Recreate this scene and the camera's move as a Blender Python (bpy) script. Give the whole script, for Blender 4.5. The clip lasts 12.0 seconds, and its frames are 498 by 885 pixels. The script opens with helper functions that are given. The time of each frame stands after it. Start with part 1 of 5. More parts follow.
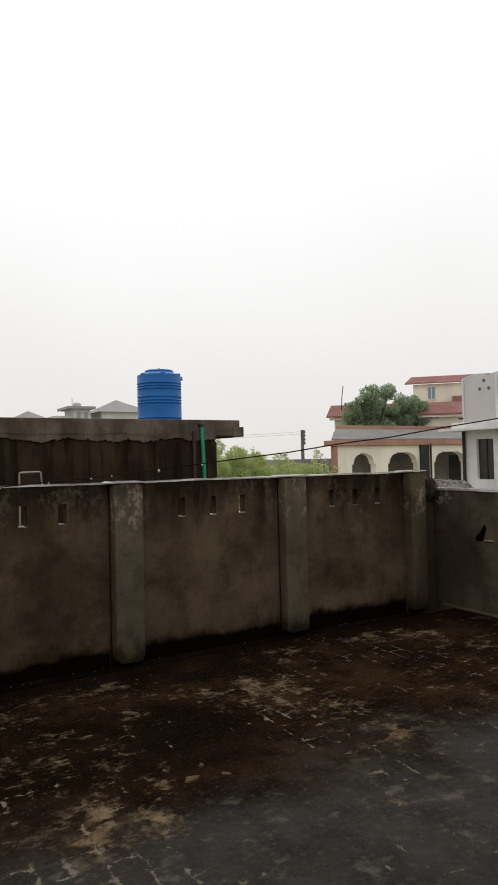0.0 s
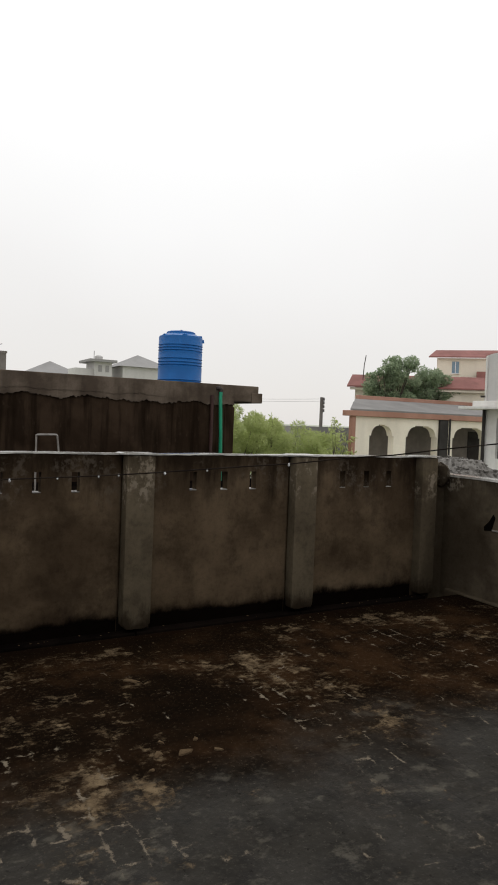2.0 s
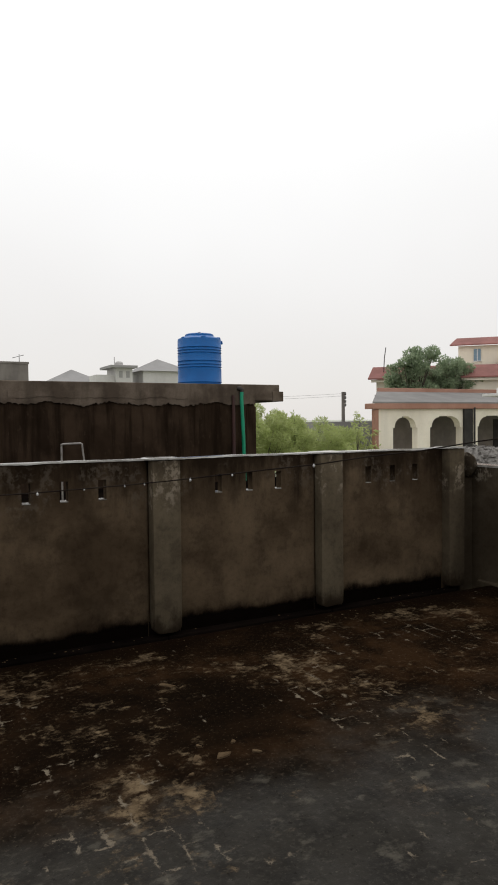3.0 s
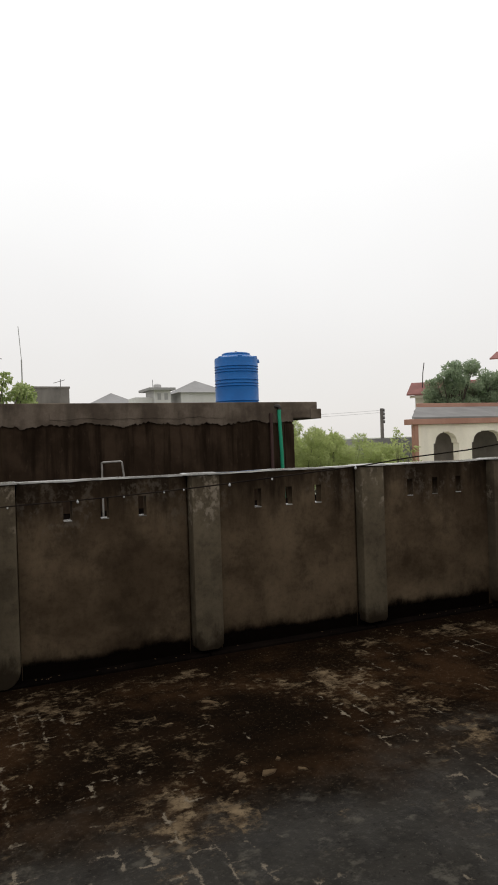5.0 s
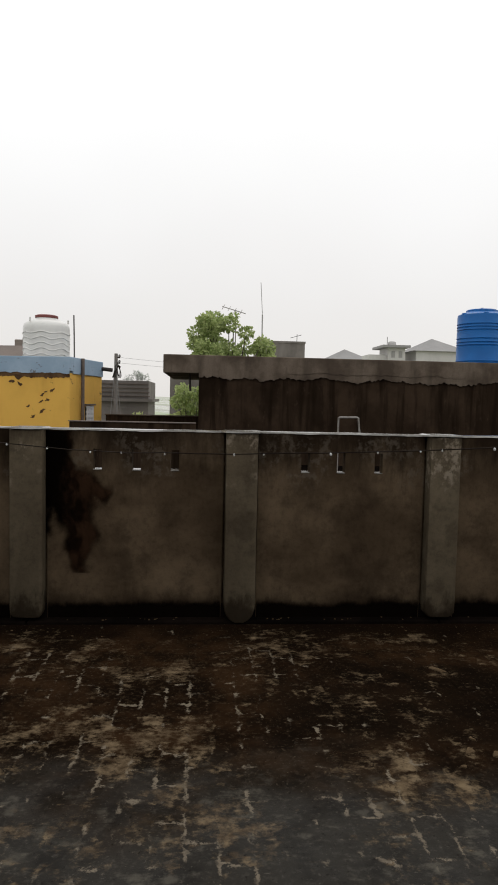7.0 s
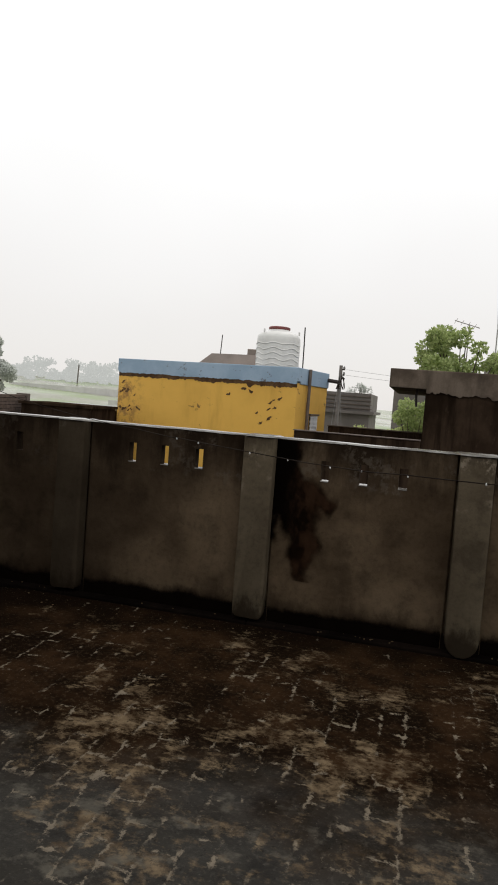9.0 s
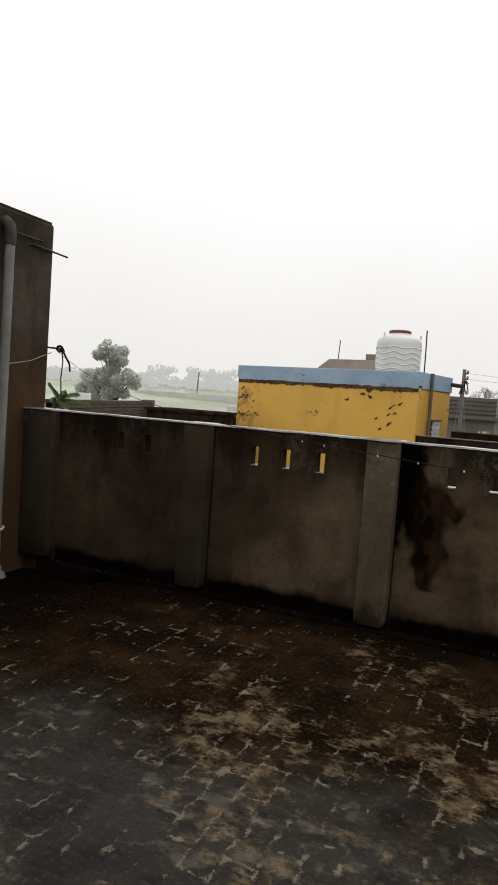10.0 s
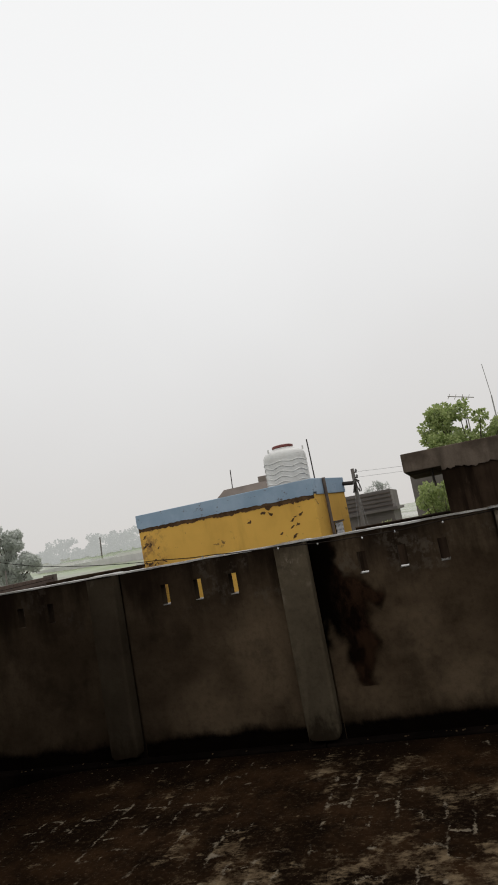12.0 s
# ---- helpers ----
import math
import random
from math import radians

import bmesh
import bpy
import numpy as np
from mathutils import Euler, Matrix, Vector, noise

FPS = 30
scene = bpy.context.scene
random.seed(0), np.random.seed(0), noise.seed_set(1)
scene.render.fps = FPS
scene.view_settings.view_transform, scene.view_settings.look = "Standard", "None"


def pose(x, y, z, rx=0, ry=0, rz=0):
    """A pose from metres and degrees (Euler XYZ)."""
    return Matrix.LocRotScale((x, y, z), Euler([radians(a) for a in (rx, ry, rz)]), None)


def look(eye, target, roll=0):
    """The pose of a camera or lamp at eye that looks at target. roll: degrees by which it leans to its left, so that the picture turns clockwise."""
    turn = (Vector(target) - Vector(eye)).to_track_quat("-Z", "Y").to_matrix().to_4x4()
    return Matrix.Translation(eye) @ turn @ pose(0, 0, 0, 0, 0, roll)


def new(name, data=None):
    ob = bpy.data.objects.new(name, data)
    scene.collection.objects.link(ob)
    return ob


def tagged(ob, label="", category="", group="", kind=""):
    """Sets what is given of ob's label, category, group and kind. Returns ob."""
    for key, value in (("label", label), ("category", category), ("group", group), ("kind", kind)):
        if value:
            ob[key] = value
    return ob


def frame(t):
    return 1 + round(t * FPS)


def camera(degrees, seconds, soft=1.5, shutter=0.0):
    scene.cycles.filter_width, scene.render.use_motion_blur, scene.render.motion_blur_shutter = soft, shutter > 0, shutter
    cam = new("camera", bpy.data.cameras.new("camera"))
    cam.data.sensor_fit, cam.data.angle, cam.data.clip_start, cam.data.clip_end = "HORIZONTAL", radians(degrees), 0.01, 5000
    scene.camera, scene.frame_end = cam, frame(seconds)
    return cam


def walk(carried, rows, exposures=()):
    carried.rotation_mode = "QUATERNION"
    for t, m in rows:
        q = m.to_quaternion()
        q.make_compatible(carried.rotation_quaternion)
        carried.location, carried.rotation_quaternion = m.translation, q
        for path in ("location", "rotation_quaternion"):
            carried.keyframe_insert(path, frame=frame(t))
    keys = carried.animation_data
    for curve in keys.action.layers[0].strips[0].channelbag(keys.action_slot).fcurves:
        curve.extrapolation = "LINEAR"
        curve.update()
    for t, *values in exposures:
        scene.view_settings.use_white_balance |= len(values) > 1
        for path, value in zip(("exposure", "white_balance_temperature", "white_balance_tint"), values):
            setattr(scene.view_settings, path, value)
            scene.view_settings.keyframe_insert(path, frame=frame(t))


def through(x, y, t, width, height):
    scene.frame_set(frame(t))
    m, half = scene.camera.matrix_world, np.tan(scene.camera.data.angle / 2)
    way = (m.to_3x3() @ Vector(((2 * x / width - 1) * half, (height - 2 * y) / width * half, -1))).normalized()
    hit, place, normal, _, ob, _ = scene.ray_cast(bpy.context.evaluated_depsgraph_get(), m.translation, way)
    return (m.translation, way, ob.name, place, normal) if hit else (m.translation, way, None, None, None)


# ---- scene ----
cam = camera(41.1, 12.0, soft=1.8)
PATH = [
    (0, (0.174, -0.283, 1.477), (1.191, 1.439, 1.53), -1.3),
    (0.5, (0.176, -0.303, 1.524), (1.294, 1.355, 1.523), 0.4),
    (1, (0.157, -0.33, 1.577), (1.211, 1.368, 1.513), 3.2),
    (1.5, (0.171, -0.301, 1.597), (1.129, 1.453, 1.508), 4.6),
    (2, (0.189, -0.324, 1.61), (1.159, 1.424, 1.547), 2.2),
    (2.5, (0.171, -0.334, 1.619), (1.112, 1.43, 1.582), 1.0),
    (2.7, (0.177, -0.328, 1.627), (1.105, 1.443, 1.571), 0.3),
    (4.3, (0.226, -0.289, 1.58), (1.101, 1.507, 1.499), -2.0),
    (4.5, (0.226, -0.283, 1.581), (1.098, 1.516, 1.512), -2.0),
    (5, (0.198, -0.294, 1.576), (1.004, 1.536, 1.57), -1.8),
    (5.5, (0.158, -0.31, 1.568), (0.792, 1.586, 1.566), -1.9),
    (6, (0.166, -0.276, 1.568), (0.638, 1.667, 1.581), -2.0),
    (6.5, (0.161, -0.252, 1.566), (0.507, 1.718, 1.537), -0.9),
    (7, (0.134, -0.229, 1.569), (0.282, 1.761, 1.438), 1.3),
    (7.2, (0.101, -0.24, 1.539), (0.211, 1.753, 1.412), 2.1),
    (8.8, (0.027, -0.181, 1.569), (-0.373, 1.774, 1.431), 5.0),
    (9, (0.044, -0.184, 1.584), (-0.451, 1.749, 1.457), 4.4),
    (9.5, (0.013, -0.179, 1.562), (-0.709, 1.681, 1.417), 4.4),
    (10, (0.005, -0.194, 1.565), (-0.819, 1.623, 1.431), 4.1),
    (10.5, (0.017, -0.208, 1.56), (-0.822, 1.604, 1.437), 3.1),
    (11, (0.039, -0.193, 1.541), (-0.884, 1.581, 1.516), -0.9),
    (11.5, (0.033, -0.147, 1.489), (-0.781, 1.66, 1.758), -6.6),
    (12, (0.042, -0.122, 1.453), (-0.481, 1.79, 1.718), -10.5),
]
walk(cam, [(t, look(e, g, r)) for t, e, g, r in PATH],
     exposures=((0, 0.0), (7.2, 0.0), (9, 0.06), (10.6, 0.10), (11.2, -0.06), (11.6, -0.20), (12, -0.28)))

# ---- world, sun and exposure ----
world = bpy.data.worlds.new("overcast_sky")
scene.world = world
world.use_nodes = True
wn, wl = world.node_tree.nodes, world.node_tree.links
wn.clear()
w_out = wn.new("ShaderNodeOutputWorld")
w_bg = wn.new("ShaderNodeBackground")
w_sky = wn.new("ShaderNodeTexSky")
w_sky.sky_type, w_sky.sun_disc = "NISHITA", False
w_sky.sun_elevation, w_sky.sun_rotation = radians(52), radians(20)
w_dim = wn.new("ShaderNodeMix")
w_dim.data_type, w_dim.blend_type = "RGBA", "MULTIPLY"
w_dim.inputs[0].default_value = 1.0
w_dim.inputs[7].default_value = (0.1, 0.1, 0.1, 1)
wl.new(w_sky.outputs[0], w_dim.inputs[6])
w_tc = wn.new("ShaderNodeTexCoord")
w_sep = wn.new("ShaderNodeSeparateXYZ")
wl.new(w_tc.outputs["Generated"], w_sep.inputs[0])
w_noise = wn.new("ShaderNodeTexNoise")
w_noise.inputs["Scale"].default_value = 2.2
w_noise.inputs["Detail"].default_value = 3.0
wl.new(w_tc.outputs["Generated"], w_noise.inputs["Vector"])
w_mad = wn.new("ShaderNodeMath")
w_mad.operation = "MULTIPLY_ADD"
w_mad.inputs[1].default_value = 0.18
wl.new(w_noise.outputs["Fac"], w_mad.inputs[0])
wl.new(w_sep.outputs["Z"], w_mad.inputs[2])
w_ramp = wn.new("ShaderNodeValToRGB")
cr = w_ramp.color_ramp
cr.elements[0].position, cr.elements[0].color = 0.03, (0.780, 0.756, 0.736, 1)
cr.elements[1].position, cr.elements[1].color = 0.62, (1.15, 1.15, 1.145, 1)
e = cr.elements.new(0.20)
e.color = (0.865, 0.842, 0.822, 1)
e = cr.elements.new(0.40)
e.color = (1.0, 0.992, 0.980, 1)
wl.new(w_mad.outputs[0], w_ramp.inputs[0])
w_cloud = wn.new("ShaderNodeMix")
w_cloud.data_type = "RGBA"
w_cloud.inputs[0].default_value = 0.95
wl.new(w_dim.outputs[2], w_cloud.inputs[6])
wl.new(w_ramp.outputs[0], w_cloud.inputs[7])
wl.new(w_cloud.outputs[2], w_bg.inputs["Color"])
w_bg.inputs["Strength"].default_value = 1.0
wl.new(w_bg.outputs[0], w_out.inputs[0])

sun = new("sun", bpy.data.lights.new("sun", "SUN"))
sun.data.energy, sun.data.angle, sun.data.color = 0.5, radians(40), (1.0, 0.97, 0.93)
sun.matrix_basis = look((6, 16, 24), (0, 0, 0))


# ---- building helpers ----
def empty(name, label="", category="", group="", kind="", at=(0, 0, 0)):
    ob = new(name)
    ob.location = at
    ob.empty_display_size = 0.1
    return tagged(ob, label, category, group, kind)


def part(name, bm, material, parent=None, label="", smooth=False):
    me = bpy.data.meshes.new(name)
    bm.to_mesh(me)
    bm.free()
    return mesh_part(name, me, material, parent, label, smooth)


def mesh_part(name, me, material, parent=None, label="", smooth=False):
    me.materials.append(material)
    if smooth:
        me.polygons.foreach_set("use_smooth", [True] * len(me.polygons))
        me.set_sharp_from_angle(angle=radians(38))
    ob = new(name, me)
    if parent:
        ob.parent = parent
        if parent.parent is None:
            ob.matrix_parent_inverse = Matrix.Translation(-Vector(parent.location))
    if label:
        ob["label"] = label
    return ob


def box(bm, x0, x1, y0, y1, z0, z1, m=None, bevel=0.0):
    vs = [bm.verts.new((x, y, z)) for x in (x0, x1) for y in (y0, y1) for z in (z0, z1)]
    fs = [bm.faces.new([vs[i] for i in q]) for q in
          ((0, 1, 3, 2), (4, 6, 7, 5), (0, 4, 5, 1), (2, 3, 7, 6), (0, 2, 6, 4), (1, 5, 7, 3))]
    if bevel:
        edges = list({e for f in fs for e in f.edges})
        r = bmesh.ops.bevel(bm, geom=edges, offset=bevel, segments=2, profile=0.5, affect="EDGES")
        vs = list({v for f in r["faces"] for v in f.verts} | {v for v in vs if v.is_valid})
    if m:
        bmesh.ops.transform(bm, matrix=m, verts=vs)
    return vs


def one_box(x0, x1, y0, y1, z0, z1, m=None, bevel=0.0):
    bm = bmesh.new()
    box(bm, x0, x1, y0, y1, z0, z1, m, bevel)
    return bm


def tube(bm, pts, r, seg=8, cap=True):
    """A round bar along the points; r is one radius or one for each point."""
    pts = [Vector(p) for p in pts]
    rs = r if isinstance(r, (list, tuple)) else [r] * len(pts)
    rings, side = [], None
    for i, p in enumerate(pts):
        d = (pts[min(i + 1, len(pts) - 1)] - pts[max(i - 1, 0)]).normalized()
        if side is None:
            side = d.cross(Vector((0, 0, 1)) if abs(d.z) < 0.9 else Vector((1, 0, 0))).normalized()
        side = (side - d * side.dot(d)).normalized()
        up = d.cross(side)
        rings.append([bm.verts.new(p + rs[i] * (math.cos(a) * side + math.sin(a) * up))
                      for a in (2 * math.pi * k / seg for k in range(seg))])
    for a, b in zip(rings, rings[1:]):
        for k in range(seg):
            bm.faces.new((a[k], a[(k + 1) % seg], b[(k + 1) % seg], b[k]))
    if cap:
        bm.faces.new(rings[0][::-1])
        bm.faces.new(rings[-1])
    return bm


def one_tube(pts, r, seg=8):
    return tube(bmesh.new(), pts, r, seg)


def lathe(profile, centre, seg=40):
    """A turned body from (radius, height) pairs round an upright axis."""
    bm = bmesh.new()
    c = Vector(centre)
    rings = [[bm.verts.new(c + Vector((r * math.cos(a), r * math.sin(a), z)))
              for a in (2 * math.pi * k / seg for k in range(seg))] for r, z in profile]
    for a, b in zip(rings, rings[1:]):
        for k in range(seg):
            bm.faces.new((a[k], a[(k + 1) % seg], b[(k + 1) % seg], b[k]))
    bm.faces.new(rings[0][::-1])
    bm.faces.new(rings[-1])
    return bm


def holed(xs, zs, holes, y0, y1, m=None, top=None):
    """An upright slab in x and z, from y0 to y1, with the cells (i, j) of holes left open right through. top: height by x of the last row."""
    bm = bmesh.new()
    nx, nz = len(xs) - 1, len(zs) - 1
    def z_at(i, j):
        return top(xs[i]) if top and j == nz else zs[j]
    grid = [[[bm.verts.new((xs[i], y, z_at(i, j))) for j in range(nz + 1)] for i in range(nx + 1)] for y in (y0, y1)]
    f, b = grid
    solid = {(i, j) for i in range(nx) for j in range(nz)} - set(holes)
    for i, j in solid:
        bm.faces.new((f[i][j], f[i + 1][j], f[i + 1][j + 1], f[i][j + 1]))
        bm.faces.new((b[i][j], b[i][j + 1], b[i + 1][j + 1], b[i + 1][j]))
        for di, dj, p, q in ((-1, 0, (i, j), (i, j + 1)), (1, 0, (i + 1, j + 1), (i + 1, j)),
                             (0, -1, (i + 1, j), (i, j)), (0, 1, (i, j + 1), (i + 1, j + 1))):
            if (i + di, j + dj) not in solid:
                bm.faces.new((f[p[0]][p[1]], f[q[0]][q[1]], b[q[0]][q[1]], b[p[0]][p[1]]))
    bmesh.ops.recalc_face_normals(bm, faces=bm.faces)
    if m:
        bmesh.ops.transform(bm, matrix=m, verts=bm.verts)
    return bm


def ragged(p, q, z_top, z_low, y, thick, step, rough, seed, fine=1.0):
    """A coat of plaster along x from p to q whose lower edge is broken."""
    bm = bmesh.new()
    n = max(2, int((q - p) / step))
    cols = []
    for i in range(n + 1):
        x = p + (q - p) * i / n
        k = 0.8 * noise.noise((x * 1.9, seed, 0)) + 0.6 * noise.noise((x * 6.1, seed, 3)) + fine * (0.5 * noise.noise((x * 17, seed, 7)) + 0.3 * noise.noise((x * 43, seed, 9)))
        zl = z_low + rough * k
        cols.append([bm.verts.new(v) for v in ((x, y, z_top), (x, y - thick, z_top), (x, y - thick, zl), (x, y, zl))])
    for a, b in zip(cols, cols[1:]):
        for k in range(4):
            bm.faces.new((a[k], b[k], b[(k + 1) % 4], a[(k + 1) % 4]))
    bm.faces.new(cols[0])
    bm.faces.new(cols[-1][::-1])
    bmesh.ops.recalc_face_normals(bm, faces=bm.faces)
    return bm


# ---- materials ----
class Mat:
    """A short hand for node materials in world space."""
    def __init__(self, name, rough=0.8, spec=0.3, metal=0.0):
        self.m = bpy.data.materials.new(name)
        self.m.use_nodes = True
        self.n, self.l = self.m.node_tree.nodes, self.m.node_tree.links
        self.b = self.n["Principled BSDF"]
        self.b.inputs["Roughness"].default_value = rough
        self.b.inputs["Specular IOR Level"].default_value = spec
        self.b.inputs["Metallic"].default_value = metal
        self.pos = self.n.new("ShaderNodeNewGeometry").outputs["Position"]

    def scaled(self, sx, sy, sz):
        v = self.n.new("ShaderNodeVectorMath")
        v.operation = "MULTIPLY"
        v.inputs[1].default_value = (sx, sy, sz)
        self.l.new(self.pos, v.inputs[0])
        return v.outputs[0]

    def noise(self, scale, detail=4, stretch=(1, 1, 1), rough=0.6, distort=0.0):
        t = self.n.new("ShaderNodeTexNoise")
        t.inputs["Scale"].default_value, t.inputs["Detail"].default_value = scale, detail
        t.inputs["Roughness"].default_value, t.inputs["Distortion"].default_value = rough, distort
        self.l.new(self.scaled(*stretch), t.inputs["Vector"])
        return t.outputs["Fac"]

    def ramp(self, fac, lo, hi, a=0.0, b=1.0):
        r = self.n.new("ShaderNodeMapRange")
        r.interpolation_type = "SMOOTHSTEP"
        for k, v in zip((1, 2, 3, 4), (lo, hi, a, b)):
            r.inputs[k].default_value = v
        self.l.new(fac, r.inputs[0])
        return r.outputs[0]

    def math(self, op, a, b):
        x = self.n.new("ShaderNodeMath")
        x.operation = op
        for k, v in enumerate((a, b)):
            if isinstance(v, (int, float)):
                x.inputs[k].default_value = v
            else:
                self.l.new(v, x.inputs[k])
        return x.outputs[0]

    def mix(self, fac, a, b):
        x = self.n.new("ShaderNodeMix")
        x.data_type = "RGBA"
        for k, v in ((0, fac), (6, a), (7, b)):
            if isinstance(v, (int, float)):
                x.inputs[k].default_value = v
            elif isinstance(v, tuple):
                x.inputs[k].default_value = (*v, 1)
            else:
                self.l.new(v, x.inputs[k])
        return x.outputs[2]

    def axis(self, k):
        s = self.n.new("ShaderNodeSeparateXYZ")
        self.l.new(self.pos, s.inputs[0])
        return s.outputs[k]

    def color(self, c):
        if isinstance(c, tuple):
            self.b.inputs["Base Color"].default_value = (*c, 1)
        else:
            self.l.new(c, self.b.inputs["Base Color"])
        return self

    def rough(self, r):
        self.l.new(r, self.b.inputs["Roughness"])
        return self

    def bump(self, fac, dist, strength=0.7):
        x = self.n.new("ShaderNodeBump")
        x.inputs["Strength"].default_value, x.inputs["Distance"].default_value = strength, dist
        self.l.new(fac, x.inputs["Height"])
        self.l.new(x.outputs[0], self.b.inputs["Normal"])
        return self

    def done(self):
        return self.m


def plaster(name, base, stain, streak=0.5, rough=0.85, spec=0.25, scale=1.0, grain=0.004, fleck=0.45):
    """Old cement render: blotches, runs of damp and a fine grain."""
    m = Mat(name, rough, spec)
    blot = m.ramp(m.noise(1.7 * scale, 5), 0.36, 0.66)
    run = m.ramp(m.noise(3.2 * scale, 4, (1, 1, 0.16)), 0.45, 0.72)
    fine = m.noise(38 * scale, 6, rough=0.7)
    c = m.mix(blot, stain, base)
    c = m.mix(m.math("MULTIPLY", run, streak), c, tuple(0.5 * k for k in stain))
    c = m.mix(m.ramp(fine, 0.35, 0.75, 0.0, fleck), c, tuple(0.55 * k for k in stain))
    m.color(c)
    return m.bump(m.math("ADD", fine, m.noise(7 * scale, 4)), grain).done()


def render_coat(name, base, stain, dark, top, reach, flaked, bare=0.5, damp=0.0, mud=0.0):
    """Old parapet render: soft clouds of grey-brown cement, black algae run down from the wet top and pale flaked
    scraps. damp sets the shade painted in towards the west, mud the darkening at the foot.
    """
    m = Mat(name, 0.92, 0.02)
    cloud = m.ramp(m.noise(1.25, 4, (1, 1, 1.3), 0.55), 0.34, 0.66)
    c = m.mix(cloud, stain, base)
    c = m.mix(m.ramp(m.noise(4.2, 5, (1, 1, 0.35), 0.6), 0.46, 0.72, 0.0, 0.55), c, stain)
    c = m.mix(m.ramp(m.noise(3.4, 6, (1, 1, 0.9), 0.66), 0.50, 0.68, 0.0, 0.38), c, dark)
    c = m.mix(m.ramp(m.noise(26, 5, rough=0.7), 0.42, 0.75, 0.0, 0.28), c, dark)
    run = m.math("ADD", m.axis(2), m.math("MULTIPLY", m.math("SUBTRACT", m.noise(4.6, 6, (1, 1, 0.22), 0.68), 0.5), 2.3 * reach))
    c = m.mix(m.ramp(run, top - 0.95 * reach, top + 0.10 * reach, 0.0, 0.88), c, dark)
    scrap = m.math("MULTIPLY", m.ramp(m.noise(17, 6, (1, 1, 0.8), 0.72), 0.47, 0.60), m.ramp(m.noise(3.0, 4), 0.50, 0.60))
    c = m.mix(m.math("MULTIPLY", scrap, m.ramp(m.axis(2), 0.86, 1.02, 0.0, bare)), c, flaked)
    # shade towards the west end is put into the colour, with a noisy edge
    west_shade = m.math("ADD", m.math("MULTIPLY", m.axis(0), -1.0), m.math("MULTIPLY", m.math("SUBTRACT", m.noise(1.1, 5, (1, 1, 0.6), 0.65), 0.5), 3.4))
    c = m.mix(m.ramp(west_shade, 0.9, 3.0, 0.0, damp), c, dark)
    # the coat gets darker towards its foot, with a noisy edge
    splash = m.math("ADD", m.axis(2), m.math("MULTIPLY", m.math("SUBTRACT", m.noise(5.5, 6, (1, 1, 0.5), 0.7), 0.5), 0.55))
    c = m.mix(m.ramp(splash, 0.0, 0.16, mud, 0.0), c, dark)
    m.color(c)
    return m.bump(m.math("ADD", m.math("MULTIPLY", m.noise(46, 5, rough=0.7), 0.4), m.noise(7, 5)), 0.006).done()


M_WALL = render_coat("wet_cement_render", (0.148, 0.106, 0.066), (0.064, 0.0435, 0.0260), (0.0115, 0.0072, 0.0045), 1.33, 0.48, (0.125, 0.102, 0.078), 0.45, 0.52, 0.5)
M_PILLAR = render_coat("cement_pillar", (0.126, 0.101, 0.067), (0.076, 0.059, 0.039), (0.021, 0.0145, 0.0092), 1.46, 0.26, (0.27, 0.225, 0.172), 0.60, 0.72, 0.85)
M_SIDEWALL = render_coat("mossy_cement_render", (0.125, 0.101, 0.070), (0.050, 0.038, 0.025), (0.017, 0.0125, 0.0085), 1.20, 0.30, (0.24, 0.205, 0.16), 0.65)


def room_coat():
    """Brown cement under black streaks of algae."""
    m = Mat("black_streaked_cement", 0.95, 0.0)
    c = m.mix(m.ramp(m.noise(0.8, 5), 0.36, 0.64), (0.024, 0.0155, 0.0100), (0.047, 0.031, 0.0205))
    c = m.mix(m.ramp(m.noise(5.2, 6, (1, 1, 0.07), 0.62), 0.44, 0.66, 0.0, 0.80), c, (0.0105, 0.0068, 0.0045))
    c = m.mix(m.ramp(m.noise(1.9, 5, (1, 1, 0.30), 0.6), 0.50, 0.68, 0.0, 0.55), c, (0.0085, 0.0056, 0.0038))
    c = m.mix(m.ramp(m.noise(11, 5, (1, 1, 0.4)), 0.58, 0.75, 0.0, 0.35), c, (0.075, 0.052, 0.037))
    m.color(c)
    return m.bump(m.noise(12, 5), 0.01).done()


M_ROOM = room_coat()
M_BAND = plaster("grey_cement_coat", (0.160, 0.126, 0.098), (0.078, 0.059, 0.045), 0.55, spec=0.03, scale=0.9, fleck=0.25)


def stair_coat():
    m = Mat("stair_house_render", 0.9, 0.02)
    c = m.mix(m.ramp(m.noise(1.3, 5), 0.36, 0.64), (0.038, 0.030, 0.022), (0.090, 0.073, 0.056))
    low = m.ramp(m.math("ADD", m.axis(2), m.math("MULTIPLY", m.noise(1.1, 4), 1.2)), 1.9, 2.7, 1.0, 0.0)
    c = m.mix(low, c, m.mix(m.noise(2.0, 5), (0.045, 0.024, 0.012), (0.098, 0.057, 0.030)))
    run = m.ramp(m.noise(4.0, 5, (1, 1, 0.14)), 0.48, 0.72, 0.0, 0.75)
    c = m.mix(run, c, (0.022, 0.016, 0.012))
    m.color(c)
    return m.bump(m.math("ADD", m.noise(40, 5), m.noise(8, 4)), 0.006).done()


